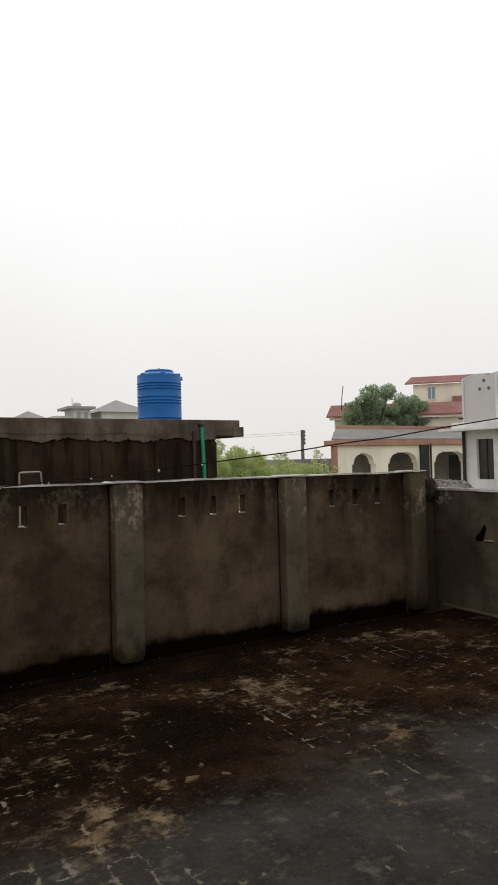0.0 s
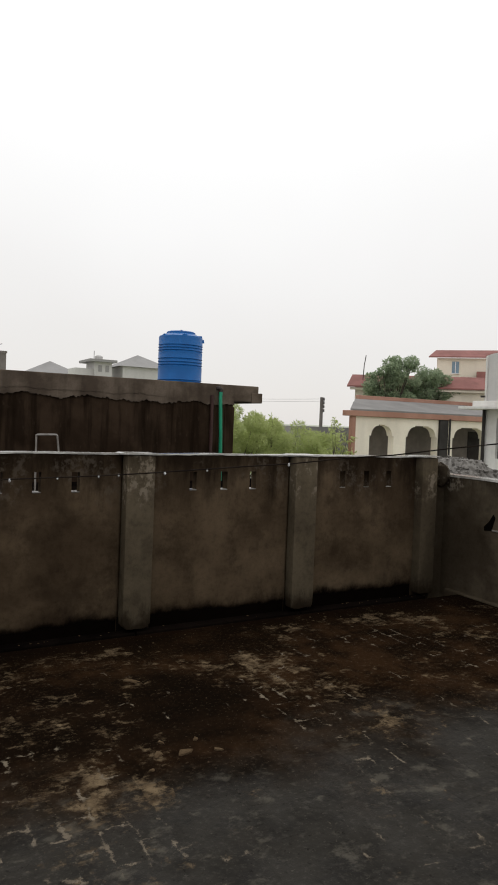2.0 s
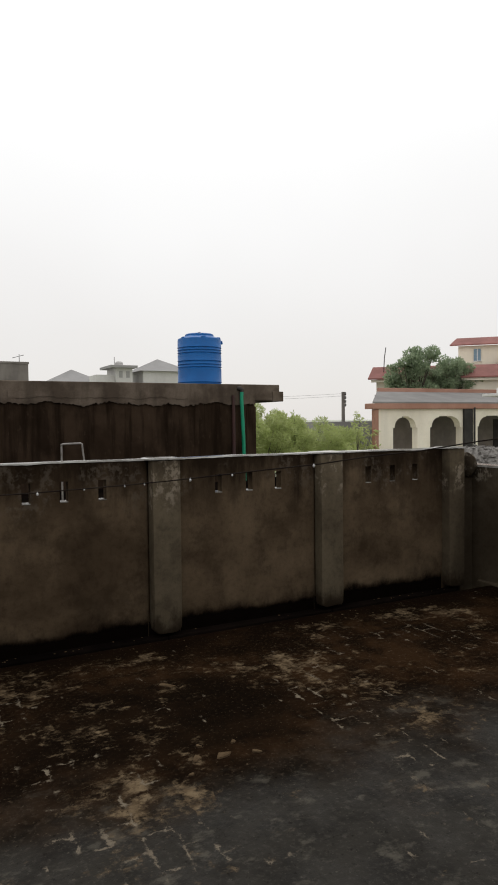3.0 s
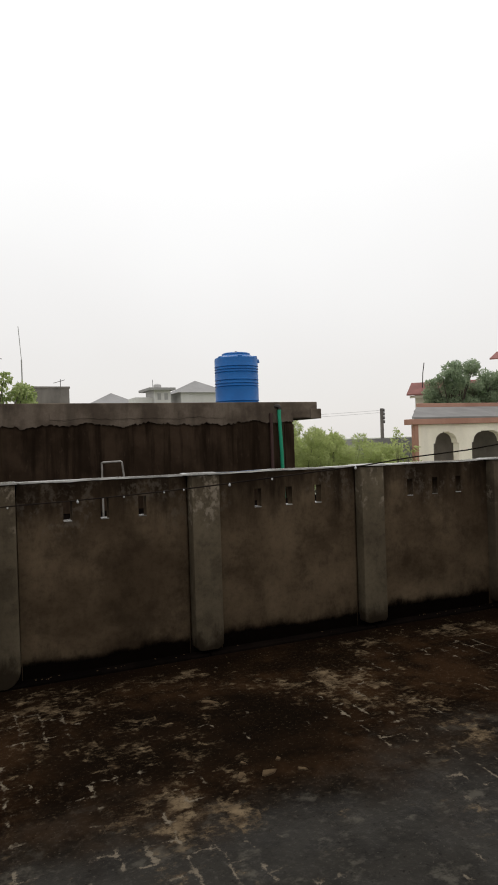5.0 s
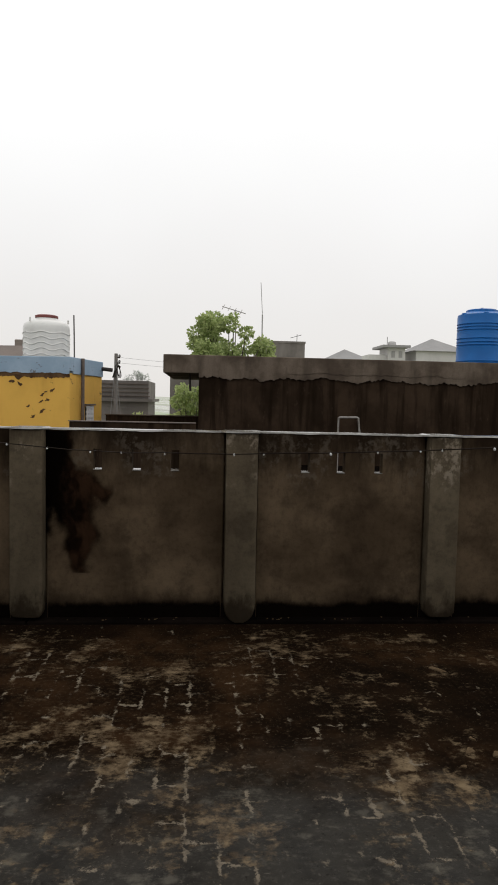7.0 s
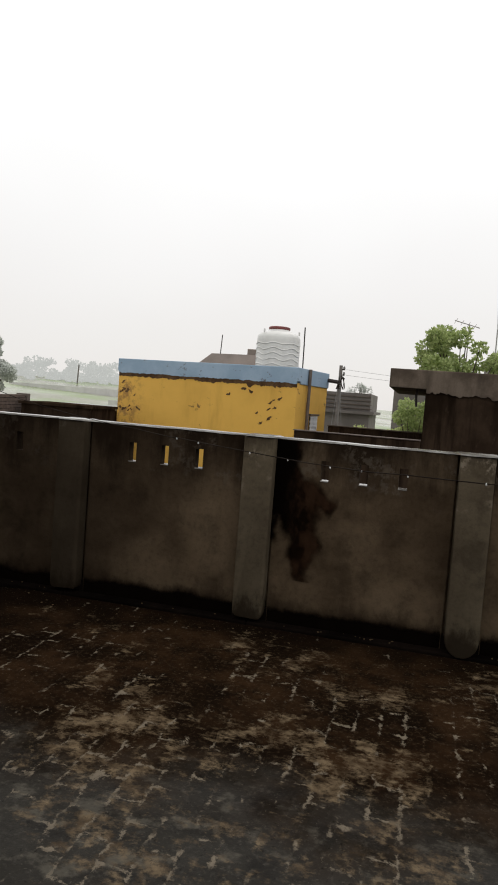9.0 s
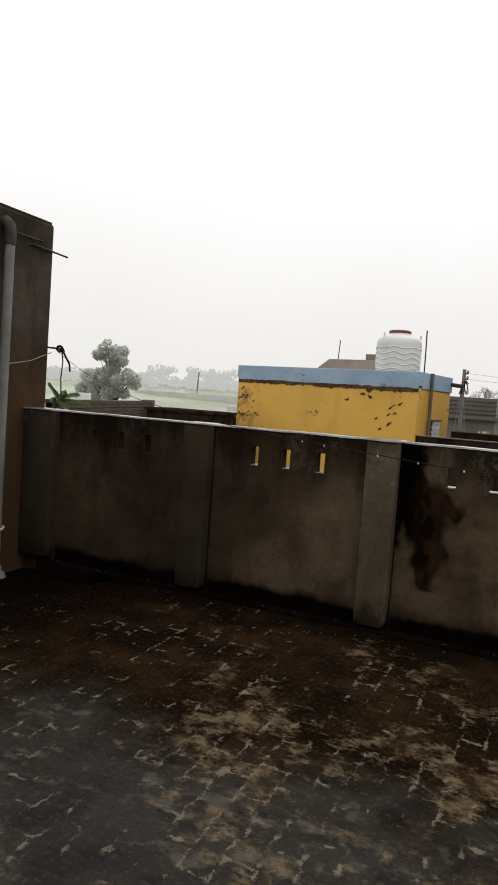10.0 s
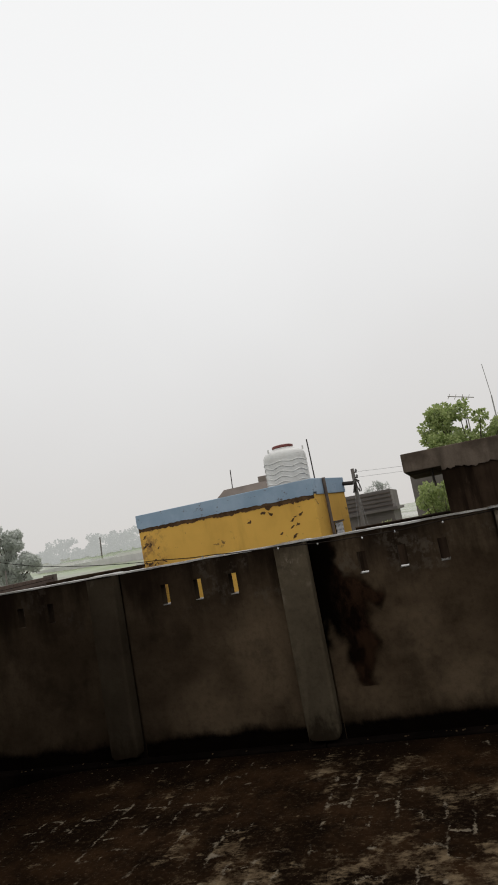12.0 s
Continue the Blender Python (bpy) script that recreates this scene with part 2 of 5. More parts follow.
M_STAIR = stair_coat()
M_GREY = plaster("grey_blockwork", (0.205, 0.183, 0.168), (0.135, 0.120, 0.110), 0.4, scale=0.3, fleck=0.12, grain=0.002)
# pale values carry the haze over the far houses and roofs
M_PALE = plaster("pale_house_render", (0.62, 0.605, 0.585), (0.53, 0.515, 0.50), 0.25, scale=0.12, fleck=0.12, grain=0.002)
M_PALEROOF = plaster("pale_sheet_roof", (0.325, 0.316, 0.31), (0.275, 0.268, 0.262), 0.2, scale=0.1, fleck=0.12, grain=0.002)
M_CREAM = plaster("cream_house_paint", (0.86, 0.79, 0.67), (0.76, 0.69, 0.575), 0.2, scale=0.25, fleck=0.12, grain=0.002)
M_WHITE = plaster("white_house_paint", (0.82, 0.805, 0.775), (0.64, 0.622, 0.59), 0.25, scale=0.3, fleck=0.12, grain=0.002)
M_TERRA = plaster("terracotta_paint", (0.42, 0.235, 0.175), (0.34, 0.18, 0.13), 0.3, scale=0.3, fleck=0.12, grain=0.002)
# roof red is dulled and lightened for the mist in between
M_ROOFRED = plaster("red_tile_roof", (0.30, 0.135, 0.120), (0.235, 0.105, 0.092), 0.3, scale=0.5, fleck=0.12, grain=0.002)
M_BRIGHTSHEET = plaster("pale_porch_sheet", (0.255, 0.245, 0.235), (0.20, 0.192, 0.185), 0.2, scale=0.3, fleck=0.12, grain=0.002)
M_SHEET = plaster("grey_cement_sheet", (0.34, 0.33, 0.32), (0.25, 0.24, 0.235), 0.3, scale=0.3, fleck=0.12, grain=0.002)
M_DUSTY = plaster("dusty_brown_render", (0.245, 0.205, 0.182), (0.18, 0.15, 0.132), 0.3, scale=0.3, fleck=0.12)
M_BROWNROOF = plaster("brown_parapet", (0.17, 0.135, 0.115), (0.12, 0.095, 0.08), 0.3, scale=0.3)
# unlit depth of rooms as dark colour; also the pier and pipe paint
M_DARKIN = plaster("dark_paint_and_shade", (0.05, 0.045, 0.042), (0.03, 0.027, 0.025), 0.2)
# porch shade is put into this darker render tone
M_PORCHIN = plaster("porch_render_with_shade", (0.23, 0.205, 0.18), (0.18, 0.16, 0.14), 0.2, fleck=0.12, grain=0.002)
M_BLACKDRAIN = plaster("near_black_drain", (0.006, 0.005, 0.004), (0.003, 0.0025, 0.002), 0.3, rough=0.95, spec=0.0)
M_RUBBLE = plaster("grey_rubble", (0.27, 0.255, 0.235), (0.11, 0.10, 0.09), 0.3, scale=3.0, fleck=0.5)
M_BAREPLASTER = plaster("bare_brown_plaster", (0.165, 0.098, 0.050), (0.085, 0.049, 0.026), 0.3, spec=0.05, scale=3.0)
M_LEDGE = plaster("near_black_ledge", (0.010, 0.007, 0.0055), (0.004, 0.003, 0.0025), 0.2, rough=0.95, spec=0.0)


def wet_cap():
    m = Mat("wet_coping_cement", 0.2, 0.5)
    n = m.noise(4, 5)
    m.color(m.mix(m.ramp(n, 0.35, 0.65), (0.15, 0.138, 0.12), (0.36, 0.345, 0.315)))
    m.rough(m.ramp(m.noise(2.2, 4), 0.35, 0.7, 0.06, 0.26))
    return m.bump(m.noise(60, 4), 0.001, 0.3).done()


def blotch():
    """Dark mud and damp splashed on the render, black beside the pillar and red-brown further out."""
    m = Mat("dark_damp_stain", 0.95, 0.0)
    out = m.math("ADD", m.axis(0), m.math("MULTIPLY", m.math("SUBTRACT", m.noise(6, 6, (1, 1, 0.5), 0.65), 0.5), 0.35))
    earth = m.mix(m.ramp(m.noise(9, 6, (1, 1, 0.6), 0.65), 0.36, 0.64), (0.0062, 0.0034, 0.0021), (0.036, 0.0185, 0.0105))
    m.color(m.mix(m.ramp(out, -0.87, -0.74), (0.0026, 0.0018, 0.0013), earth))
    edge = m.n.new("ShaderNodeAttribute")
    edge.attribute_name = "thickness"
    keep = m.ramp(m.math("ADD", edge.outputs["Fac"], m.math("MULTIPLY", m.math("SUBTRACT", m.noise(8, 8, (1, 1, 0.7), 0.70), 0.5), 2.2)), -0.25, 1.35, 0.0, 0.93)
    m.l.new(keep, m.b.inputs["Alpha"])
    return m.bump(m.noise(30, 5), 0.003).done()


def foot_black():
    """Black at the foot of the wall, fading out upwards in patches."""
    m = Mat("black_wall_foot", 0.95, 0.0)
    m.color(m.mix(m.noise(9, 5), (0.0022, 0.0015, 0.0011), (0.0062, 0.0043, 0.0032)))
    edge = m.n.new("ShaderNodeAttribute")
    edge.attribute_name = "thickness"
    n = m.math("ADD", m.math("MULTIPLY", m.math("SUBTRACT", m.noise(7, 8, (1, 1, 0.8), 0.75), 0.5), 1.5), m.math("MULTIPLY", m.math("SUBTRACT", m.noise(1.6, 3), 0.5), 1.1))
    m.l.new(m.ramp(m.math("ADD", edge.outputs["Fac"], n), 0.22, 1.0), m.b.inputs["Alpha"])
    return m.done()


WALL_TOP = 1.33
WEST, EAST = -4.42, 5.20
BRICK_X, BRICK_Y = 0.122, 0.238


def paving(name, mortar=False):
    """Brick paving under a dark film of algae, worn through to tan brick by brick, with pale mortar smeared along the joints."""
    m = Mat(name, 0.9, 0.03)
    px, py = m.axis(0), m.axis(1)
    wob = m.math("MULTIPLY", m.math("SUBTRACT", m.noise(9, 5, rough=0.65), 0.5), 0.085)
    wob2 = m.math("MULTIPLY", m.math("SUBTRACT", m.noise(7, 5, (1, 1.2, 1), 0.65), 0.5), 0.12)
    u = m.math("DIVIDE", m.math("ADD", m.math("SUBTRACT", px, WEST + 0.01), wob), BRICK_X)
    col = m.math("FLOOR", u, 0)
    fu = m.math("SUBTRACT", u, col)
    v = m.math("SUBTRACT", m.math("DIVIDE", m.math("ADD", py, wob2), BRICK_Y), m.math("MULTIPLY", m.math("MODULO", col, 2.0), 0.5))
    row = m.math("FLOOR", v, 0)
    fv = m.math("SUBTRACT", v, row)
    eu = m.math("MULTIPLY", m.math("MINIMUM", fu, m.math("SUBTRACT", 1.0, fu)), BRICK_X)
    ev = m.math("MULTIPLY", m.math("MINIMUM", fv, m.math("SUBTRACT", 1.0, fv)), BRICK_Y)
    edge = m.math("MINIMUM", eu, ev)
    cell = m.n.new("ShaderNodeCombineXYZ")
    m.l.new(col, cell.inputs[0])
    m.l.new(row, cell.inputs[1])
    white = m.n.new("ShaderNodeTexWhiteNoise")
    white.noise_dimensions = "2D"
    m.l.new(cell.outputs[0], white.inputs["Vector"])
    own = m.math("SUBTRACT", white.outputs["Value"], 0.5)
    # brown towards the wall, a grey wet film nearer the middle of the roof
    y = m.math("ADD", py, m.math("MULTIPLY", m.math("SUBTRACT", m.noise(0.9, 4), 0.5), 1.9))
    brown = m.ramp(y, 1.9, 2.75)
    film = m.mix(brown, (0.0255, 0.0228, 0.0186), m.mix(m.ramp(m.noise(1.7, 4), 0.38, 0.62), (0.0078, 0.0044, 0.0026), (0.0245, 0.0128, 0.0064)))
    film = m.mix(m.ramp(m.noise(4.2, 6, rough=0.66), 0.42, 0.66, 0.0, 0.80), film, m.mix(brown, (0.0125, 0.0112, 0.0095), (0.0050, 0.0031, 0.0021)))
    film = m.mix(m.ramp(m.noise(34, 5, rough=0.7), 0.50, 0.72, 0.0, 0.5), film, m.mix(brown, (0.060, 0.054, 0.045), (0.052, 0.034, 0.020)))
    # darker film towards the parapet, with a noisy edge
    wall_dark = m.ramp(m.math("ADD", py, m.math("MULTIPLY", m.noise(1.3, 5), 1.5)), 4.55, 5.0, 0.0, 0.85)
    film = m.mix(wall_dark, film, (0.0060, 0.0036, 0.0022))
    # near-black film towards the north-west corner
    corner_dark = m.math("MULTIPLY", m.ramp(m.math("SUBTRACT", m.math("MULTIPLY", m.noise(0.9, 5), 2.2), px), 3.0, 4.3, 0.0, 0.9), m.ramp(py, 2.3, 3.2))
    film = m.mix(corner_dark, film, (0.0046, 0.0029, 0.0020))
    # a wet black patch of algae in the middle of the roof
    dx = m.math("DIVIDE", m.math("SUBTRACT", px, 1.40), 1.05)
    dy = m.math("DIVIDE", m.math("SUBTRACT", py, 3.05), 0.62)
    reach = m.math("ADD", m.math("ADD", m.math("MULTIPLY", dx, dx), m.math("MULTIPLY", dy, dy)), m.math("MULTIPLY", m.math("SUBTRACT", m.noise(2.4, 5, rough=0.65), 0.5), 2.6))
    wet = m.ramp(reach, 0.1, 1.2, 0.75, 0.0)
    film = m.mix(wet, film, (0.0050, 0.0034, 0.0024))
    # worn to the brick
    worn = m.math("ADD", m.math("MULTIPLY", m.math("SUBTRACT", m.noise(1.35, 4), 0.5), 1.45), m.math("MULTIPLY", m.math("SUBTRACT", m.noise(8.5, 6, (1, 1.25, 1), 0.70), 0.5), 1.25))
    worn = m.math("ADD", worn, m.math("MULTIPLY", own, 0.15))
    worn = m.math("ADD", worn, m.math("MULTIPLY", m.math("SUBTRACT", m.noise(27, 6, (1, 1.3, 1), 0.75), 0.5), 0.75))
    lane = m.ramp(y, 1.7, 2.7, -0.06, 0.04)
    worn = m.math("ADD", worn, m.math("SUBTRACT", lane, m.math("ADD", m.math("MULTIPLY", wet, 0.10), m.math("MULTIPLY", corner_dark, 0.16))))
    worn = m.math("ADD", worn, m.math("ADD", m.ramp(py, 3.95, 4.3, 0.0, -0.22), m.ramp(px, 0.9, 1.7, 0.03, -0.05)))
    worn = m.math("ADD", worn, m.ramp(px, -2.3, -1.3, -0.08, 0.02))
    # the most trodden spot has lost its film
    tx = m.math("DIVIDE", m.math("ADD", px, 0.35), 0.95)
    ty = m.math("DIVIDE", m.math("SUBTRACT", py, 2.15), 0.75)
    worn = m.math("ADD", worn, m.ramp(m.math("ADD", m.math("MULTIPLY", tx, tx), m.math("MULTIPLY", ty, ty)), 0.0, 1.1, 0.075, 0.0))
    tan = m.mix(m.ramp(m.noise(11, 5), 0.3, 0.7), (0.042, 0.027, 0.015), (0.165, 0.120, 0.072))
    c = m.mix(m.ramp(worn, 0.11, 0.40, 0.0, 0.95), film, tan)
    # pale mortar smeared along the joints
    smear = m.math("ADD", edge, m.math("MULTIPLY", m.math("SUBTRACT", m.noise(15, 6, rough=0.78), 0.5), 0.105))
    where = m.math("ADD", m.math("ADD", m.noise(1.5, 4), m.math("MULTIPLY", m.math("SUBTRACT", m.noise(6.5, 5), 0.5), 1.0)), m.math("ADD", m.ramp(px, 0.3, 1.4, 0.03, -0.05), m.ramp(py, 3.4, 4.2, 0.0, -0.14)))
    where = m.math("SUBTRACT", where, m.math("ADD", m.math("MULTIPLY", corner_dark, 0.10), m.math("MULTIPLY", wet, 0.12)))
    line = m.math("MULTIPLY", m.ramp(smear, -0.002, 0.007, 1.0, 0.0), m.ramp(where, 0.51, 0.62))
    c = m.mix(m.math("MULTIPLY", line, 0.9 if mortar else 0.82), c, m.mix(m.noise(13, 4), (0.090, 0.070, 0.048), (0.215, 0.178, 0.132)))
    c = m.mix(m.ramp(m.noise(48, 4, (1, 1.2, 1), 0.7), 0.60, 0.70, 0.0, 0.65), c, m.mix(brown, (0.085, 0.077, 0.062), (0.098, 0.068, 0.042)))
    c = m.mix(m.ramp(m.noise(31, 5, (1.2, 1, 1), 0.7), 0.58, 0.68, 0.0, 0.7), c, (0.0050, 0.0034, 0.0024))
    smudge = m.math("MULTIPLY", m.ramp(m.math("ADD", m.noise(6.5, 6, (1, 1.3, 1), 0.66), m.math("MULTIPLY", m.math("SUBTRACT", m.noise(1.3, 3), 0.5), 0.3)), 0.54, 0.68, 0.0, 0.6), m.math("SUBTRACT", 1.0, brown))
    c = m.mix(smudge, c, (0.092, 0.082, 0.064))
    m.color(c)
    m.l.new(m.ramp(m.math("ADD", brown, m.math("MULTIPLY", m.noise(2.2, 5), 0.6)), 0.25, 0.9, 0.055, 0.0), m.b.inputs["Specular IOR Level"])
    m.rough(m.ramp(m.noise(3.1, 4), 0.35, 0.7, 0.45, 0.8))
    return m.bump(m.math("ADD", m.noise(40, 5), m.math("MULTIPLY", m.noise(9, 5), 1.4)), 0.005).done()


def paint(name, c, d, rough=0.5, spec=0.4, scale=2.0, bump=0.001, metal=0.0):
    m = Mat(name, rough, spec, metal)
    m.color(m.mix(m.ramp(m.noise(scale, 5), 0.35, 0.68), c, d))
    return m.bump(m.noise(scale * 12, 4), bump, 0.4).done()


M_FOOTBLACK = foot_black()
M_CAP, M_STAIN, M_JOINT = wet_cap(), blotch(), paving("paving_mortar", True)
M_TILE = paving("algae_covered_brick")
M_BLUE = paint("blue_plastic", (0.003, 0.098, 0.33), (0.004, 0.120, 0.39), 0.42, 0.28, 1.5)
M_TANKWHITE = paint("white_plastic", (0.72, 0.71, 0.68), (0.62, 0.61, 0.585), 0.4, 0.5, 2)
M_LIDRED = paint("dull_red_plastic", (0.22, 0.05, 0.045), (0.15, 0.04, 0.035), 0.5)
M_GREENPIPE = paint("green_plastic_pipe", (0.005, 0.22, 0.115), (0.007, 0.27, 0.145), 0.4)
M_REDPIPE = paint("dark_red_pipe", (0.045, 0.015, 0.012), (0.03, 0.011, 0.009), 0.6)
M_PVC = paint("grey_plastic_pipe", (0.215, 0.21, 0.195), (0.15, 0.145, 0.13), 0.6, 0.2, 3.0)
M_STEEL = paint("weathered_steel", (0.28, 0.26, 0.24), (0.17, 0.15, 0.13), 0.5, 0.5, 14)
M_RUST = paint("rusty_bar", (0.045, 0.035, 0.03), (0.025, 0.02, 0.018), 0.7, 0.3, 20)
M_CABLE = paint("black_cable", (0.014, 0.010, 0.008), (0.030, 0.022, 0.016), 0.8, 0.06, 9)
M_POLE = paint("concrete_pole", (0.22, 0.215, 0.21), (0.16, 0.155, 0.15), 0.8, 0.2, 1.0)
M_DARKGLASS = paint("dark_window_glass", (0.03, 0.028, 0.026), (0.045, 0.042, 0.04), 0.25, 0.5, 2)
M_BLUEGLASS = paint("blue_window_glass", (0.16, 0.24, 0.31), (0.20, 0.29, 0.36), 0.2, 0.5, 2)
M_LATTICE = paint("white_lattice", (0.74, 0.73, 0.74), (0.62, 0.61, 0.62), 0.6)


def yellow_wall():
    m = Mat("ochre_yellow_paint", 0.75, 0.3)
    c = m.mix(m.ramp(m.noise(0.9, 4), 0.35, 0.7), (0.75, 0.435, 0.085), (0.66, 0.378, 0.072))
    c = m.mix(m.ramp(m.noise(3.0, 4, (1, 1, 0.2)), 0.5, 0.8, 0, 0.35), c, (0.40, 0.215, 0.035))
    c = m.mix(m.ramp(m.noise(2.3, 7, (1, 1, 1.5), 0.7), 0.62, 0.68, 0.0, 0.85), c, (0.12, 0.068, 0.030))
    c = m.mix(m.math("MULTIPLY", m.ramp(m.noise(5.5, 7, rough=0.7), 0.45, 0.60, 0.0, 0.75), m.ramp(m.math("ADD", m.axis(0), m.math("MULTIPLY", m.noise(1.5, 4), 0.6)), -7.1, -6.5, 1.0, 0.0)), c, (0.26, 0.135, 0.050))
    m.color(c)
    return m.bump(m.noise(22, 5), 0.004).done()


def blue_band():
    m = Mat("faded_blue_paint", 0.7, 0.3)
    c = m.mix(m.ramp(m.noise(1.4, 5), 0.35, 0.68), (0.265, 0.365, 0.475), (0.34, 0.44, 0.55))
    c = m.mix(m.ramp(m.noise(4.2, 7, (1, 1, 1.6), 0.7), 0.60, 0.66, 0.0, 0.9), c, (0.115, 0.085, 0.060))
    m.color(c)
    return m.bump(m.noise(22, 5), 0.004).done()


M_YELLOW, M_BLUEBAND = yellow_wall(), blue_band()


def brick_mat():
    m = Mat("brown_brick", 0.85, 0.2)
    rnd = m.n.new("ShaderNodeObjectInfo").outputs["Random"]
    c = m.mix(rnd, (0.085, 0.058, 0.046), (0.125, 0.088, 0.070))
    c = m.mix(m.ramp(m.noise(11, 5), 0.4, 0.7, 0, 0.6), c, (0.05, 0.038, 0.032))
    m.color(c)
    return m.bump(m.noise(40, 4), 0.003).done()


def leaf_mat(name, a, b, through=0.35):
    m = Mat(name, 0.55, 0.35)
    rnd = m.n.new("ShaderNodeNewGeometry").outputs["Random Per Island"]
    c = m.mix(rnd, a, b)
    m.color(c)
    t = m.n.new("ShaderNodeBsdfTranslucent")
    m.l.new(c, t.inputs[0])
    x = m.n.new("ShaderNodeMixShader")
    x.inputs[0].default_value = through
    m.l.new(m.b.outputs[0], x.inputs[1])
    m.l.new(t.outputs[0], x.inputs[2])
    m.l.new(x.outputs[0], m.n["Material Output"].inputs[0])
    return m.done()


M_BRICK = brick_mat()
M_BARK = paint("grey_bark", (0.10, 0.08, 0.06), (0.06, 0.05, 0.04), 0.9, 0.2, 5, 0.006)
M_LEAF = leaf_mat("broad_green_leaf", (0.25, 0.32, 0.11), (0.50, 0.56, 0.26), 0.5)
# this green is lightened for the haze before the porch trees
M_LEAFDARK = leaf_mat("dark_green_leaf", (0.25, 0.32, 0.20), (0.39, 0.46, 0.30), 0.6)
M_SHRUB = leaf_mat("light_green_leaf", (0.38, 0.44, 0.16), (0.58, 0.63, 0.30), 0.55)
M_PALM = leaf_mat("dark_palm_leaf", (0.10, 0.17, 0.05), (0.17, 0.25, 0.08), 0.3)
# haze over the fields is put into this pale leaf colour
M_LEAFHAZE = leaf_mat("haze_pale_leaf", (0.52, 0.54, 0.50), (0.60, 0.62, 0.575), 0.8)


def haze_glow():
    """The far tree line as a pale backdrop; its emission stands in for the haze of the mist."""
    m = Mat("haze_glow_tree_line", 1.0, 0.0)
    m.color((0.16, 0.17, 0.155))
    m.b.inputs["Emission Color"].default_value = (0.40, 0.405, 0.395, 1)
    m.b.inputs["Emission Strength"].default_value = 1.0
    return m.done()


M_HAZEGLOW = haze_glow()


def ground_mat():
    """Wet fields: grass, mud and standing water."""
    m = Mat("wet_fields", 0.4, 0.5)
    g = m.mix(m.ramp(m.noise(0.035, 4), 0.42, 0.58), (0.34, 0.335, 0.28), (0.27, 0.34, 0.165))
    g = m.mix(m.ramp(m.noise(0.9, 6), 0.35, 0.7, 0.0, 0.7), g, (0.23, 0.24, 0.16))
    m.color(g)
    m.rough(m.ramp(m.noise(0.02, 3), 0.40, 0.6, 0.18, 0.6))
    return m.bump(m.noise(2.0, 5), 0.05, 0.3).done()


def wet_roof():
    m = Mat("wet_flat_roof", 0.15, 0.5)
    m.color(m.mix(m.noise(1.1, 5), (0.16, 0.155, 0.145), (0.24, 0.23, 0.22)))
    m.rough(m.ramp(m.noise(0.9, 4), 0.4, 0.65, 0.06, 0.3))
    return m.bump(m.noise(20, 3), 0.001, 0.3).done()


M_GROUND, M_WETROOF = ground_mat(), wet_roof()

# ---- ground ----
GROUND = -3.6


def land(d, az=-40.0):
    """Height of the land by distance: flat near by, rising gently towards the north-west."""
    w = min(1.0, max(0.0, (-2.0 - az) / 16.0)) if az > -100 else 0.0
    if d < 140:
        return GROUND
    t = min(1.0, (d - 140) / 180)
    return GROUND + w * (8.8 * t * t * (3 - 2 * t) + max(0.0, d - 320) * 0.012)


def build_ground():
    bm = bmesh.new()
    radii = [0, 20, 60, 100, 140, 160, 180, 200, 220, 240, 260, 280, 300, 320, 400, 600, 1000, 2000, 3500]
    seg, last = 72, None
    for r in radii:
        if r == 0:
            ring = [bm.verts.new((0, 0, GROUND))] * seg
        else:
            ring = [bm.verts.new((r * math.cos(2 * math.pi * k / seg), r * math.sin(2 * math.pi * k / seg), land(r, math.degrees(math.atan2(math.cos(2 * math.pi * k / seg), math.sin(2 * math.pi * k / seg)))))) for k in range(seg)]
        if last:
            for k in range(seg):
                vs = [last[k], ring[k], ring[(k + 1) % seg], last[(k + 1) % seg]]
                bm.faces.new(vs[:3] if last[0] is last[1] else vs)
        last = ring
    tagged(part("ground", bm, M_GROUND, smooth=True), "wet grassy fields under rain", "ground", kind="structure")


build_ground()

# ---- the roof terrace ----
PILLARS = (-2.60, -1.08, 0.44, 1.94, 3.465)


def fall(x):
    """The floor sinks a little towards its drained corner."""
    t = min(1.0, max(0.0, (-2.7 - x) / 1.5))
    return -0.17 * t * t * (3 - 2 * t)


floor_thing = empty("floor", "dark algae-stained brick paving of a roof terrace, wet", "floor", kind="structure")


def build_floor():
    bm = bmesh.new()
    xs = [WEST - 0.2 + 0.2 * i for i in range(51)]
    ys = [-3.2, 0.0, 2.0, 4.30]
    top = [[bm.verts.new((x, y, fall(x) - 0.0004)) for y in ys] for x in xs]
    for a, b in zip(top, top[1:]):
        for j in range(len(ys) - 1):
            bm.faces.new((a[j], b[j], b[j + 1], a[j + 1]))
    for a, b in zip(top, top[1:]):
        lo = [bm.verts.new((v.co.x, v.co.y, -0.30)) for v in (a[-1], b[-1])]
        bm.faces.new((a[-1], b[-1], lo[1], lo[0]))
    part("mortar_bed", bm, M_JOINT, floor_thing, "dirty mortar between the bricks", smooth=True)
    part("slab", one_box(WEST - 0.2, EAST + 0.2, -3.2, 4.85, -0.32, -0.19), M_BLACKDRAIN, floor_thing, "dark concrete roof slab")


build_floor()

wall_north = empty("wall_north", "weathered wet cement parapet with pillars and slots", "wall", kind="structure")


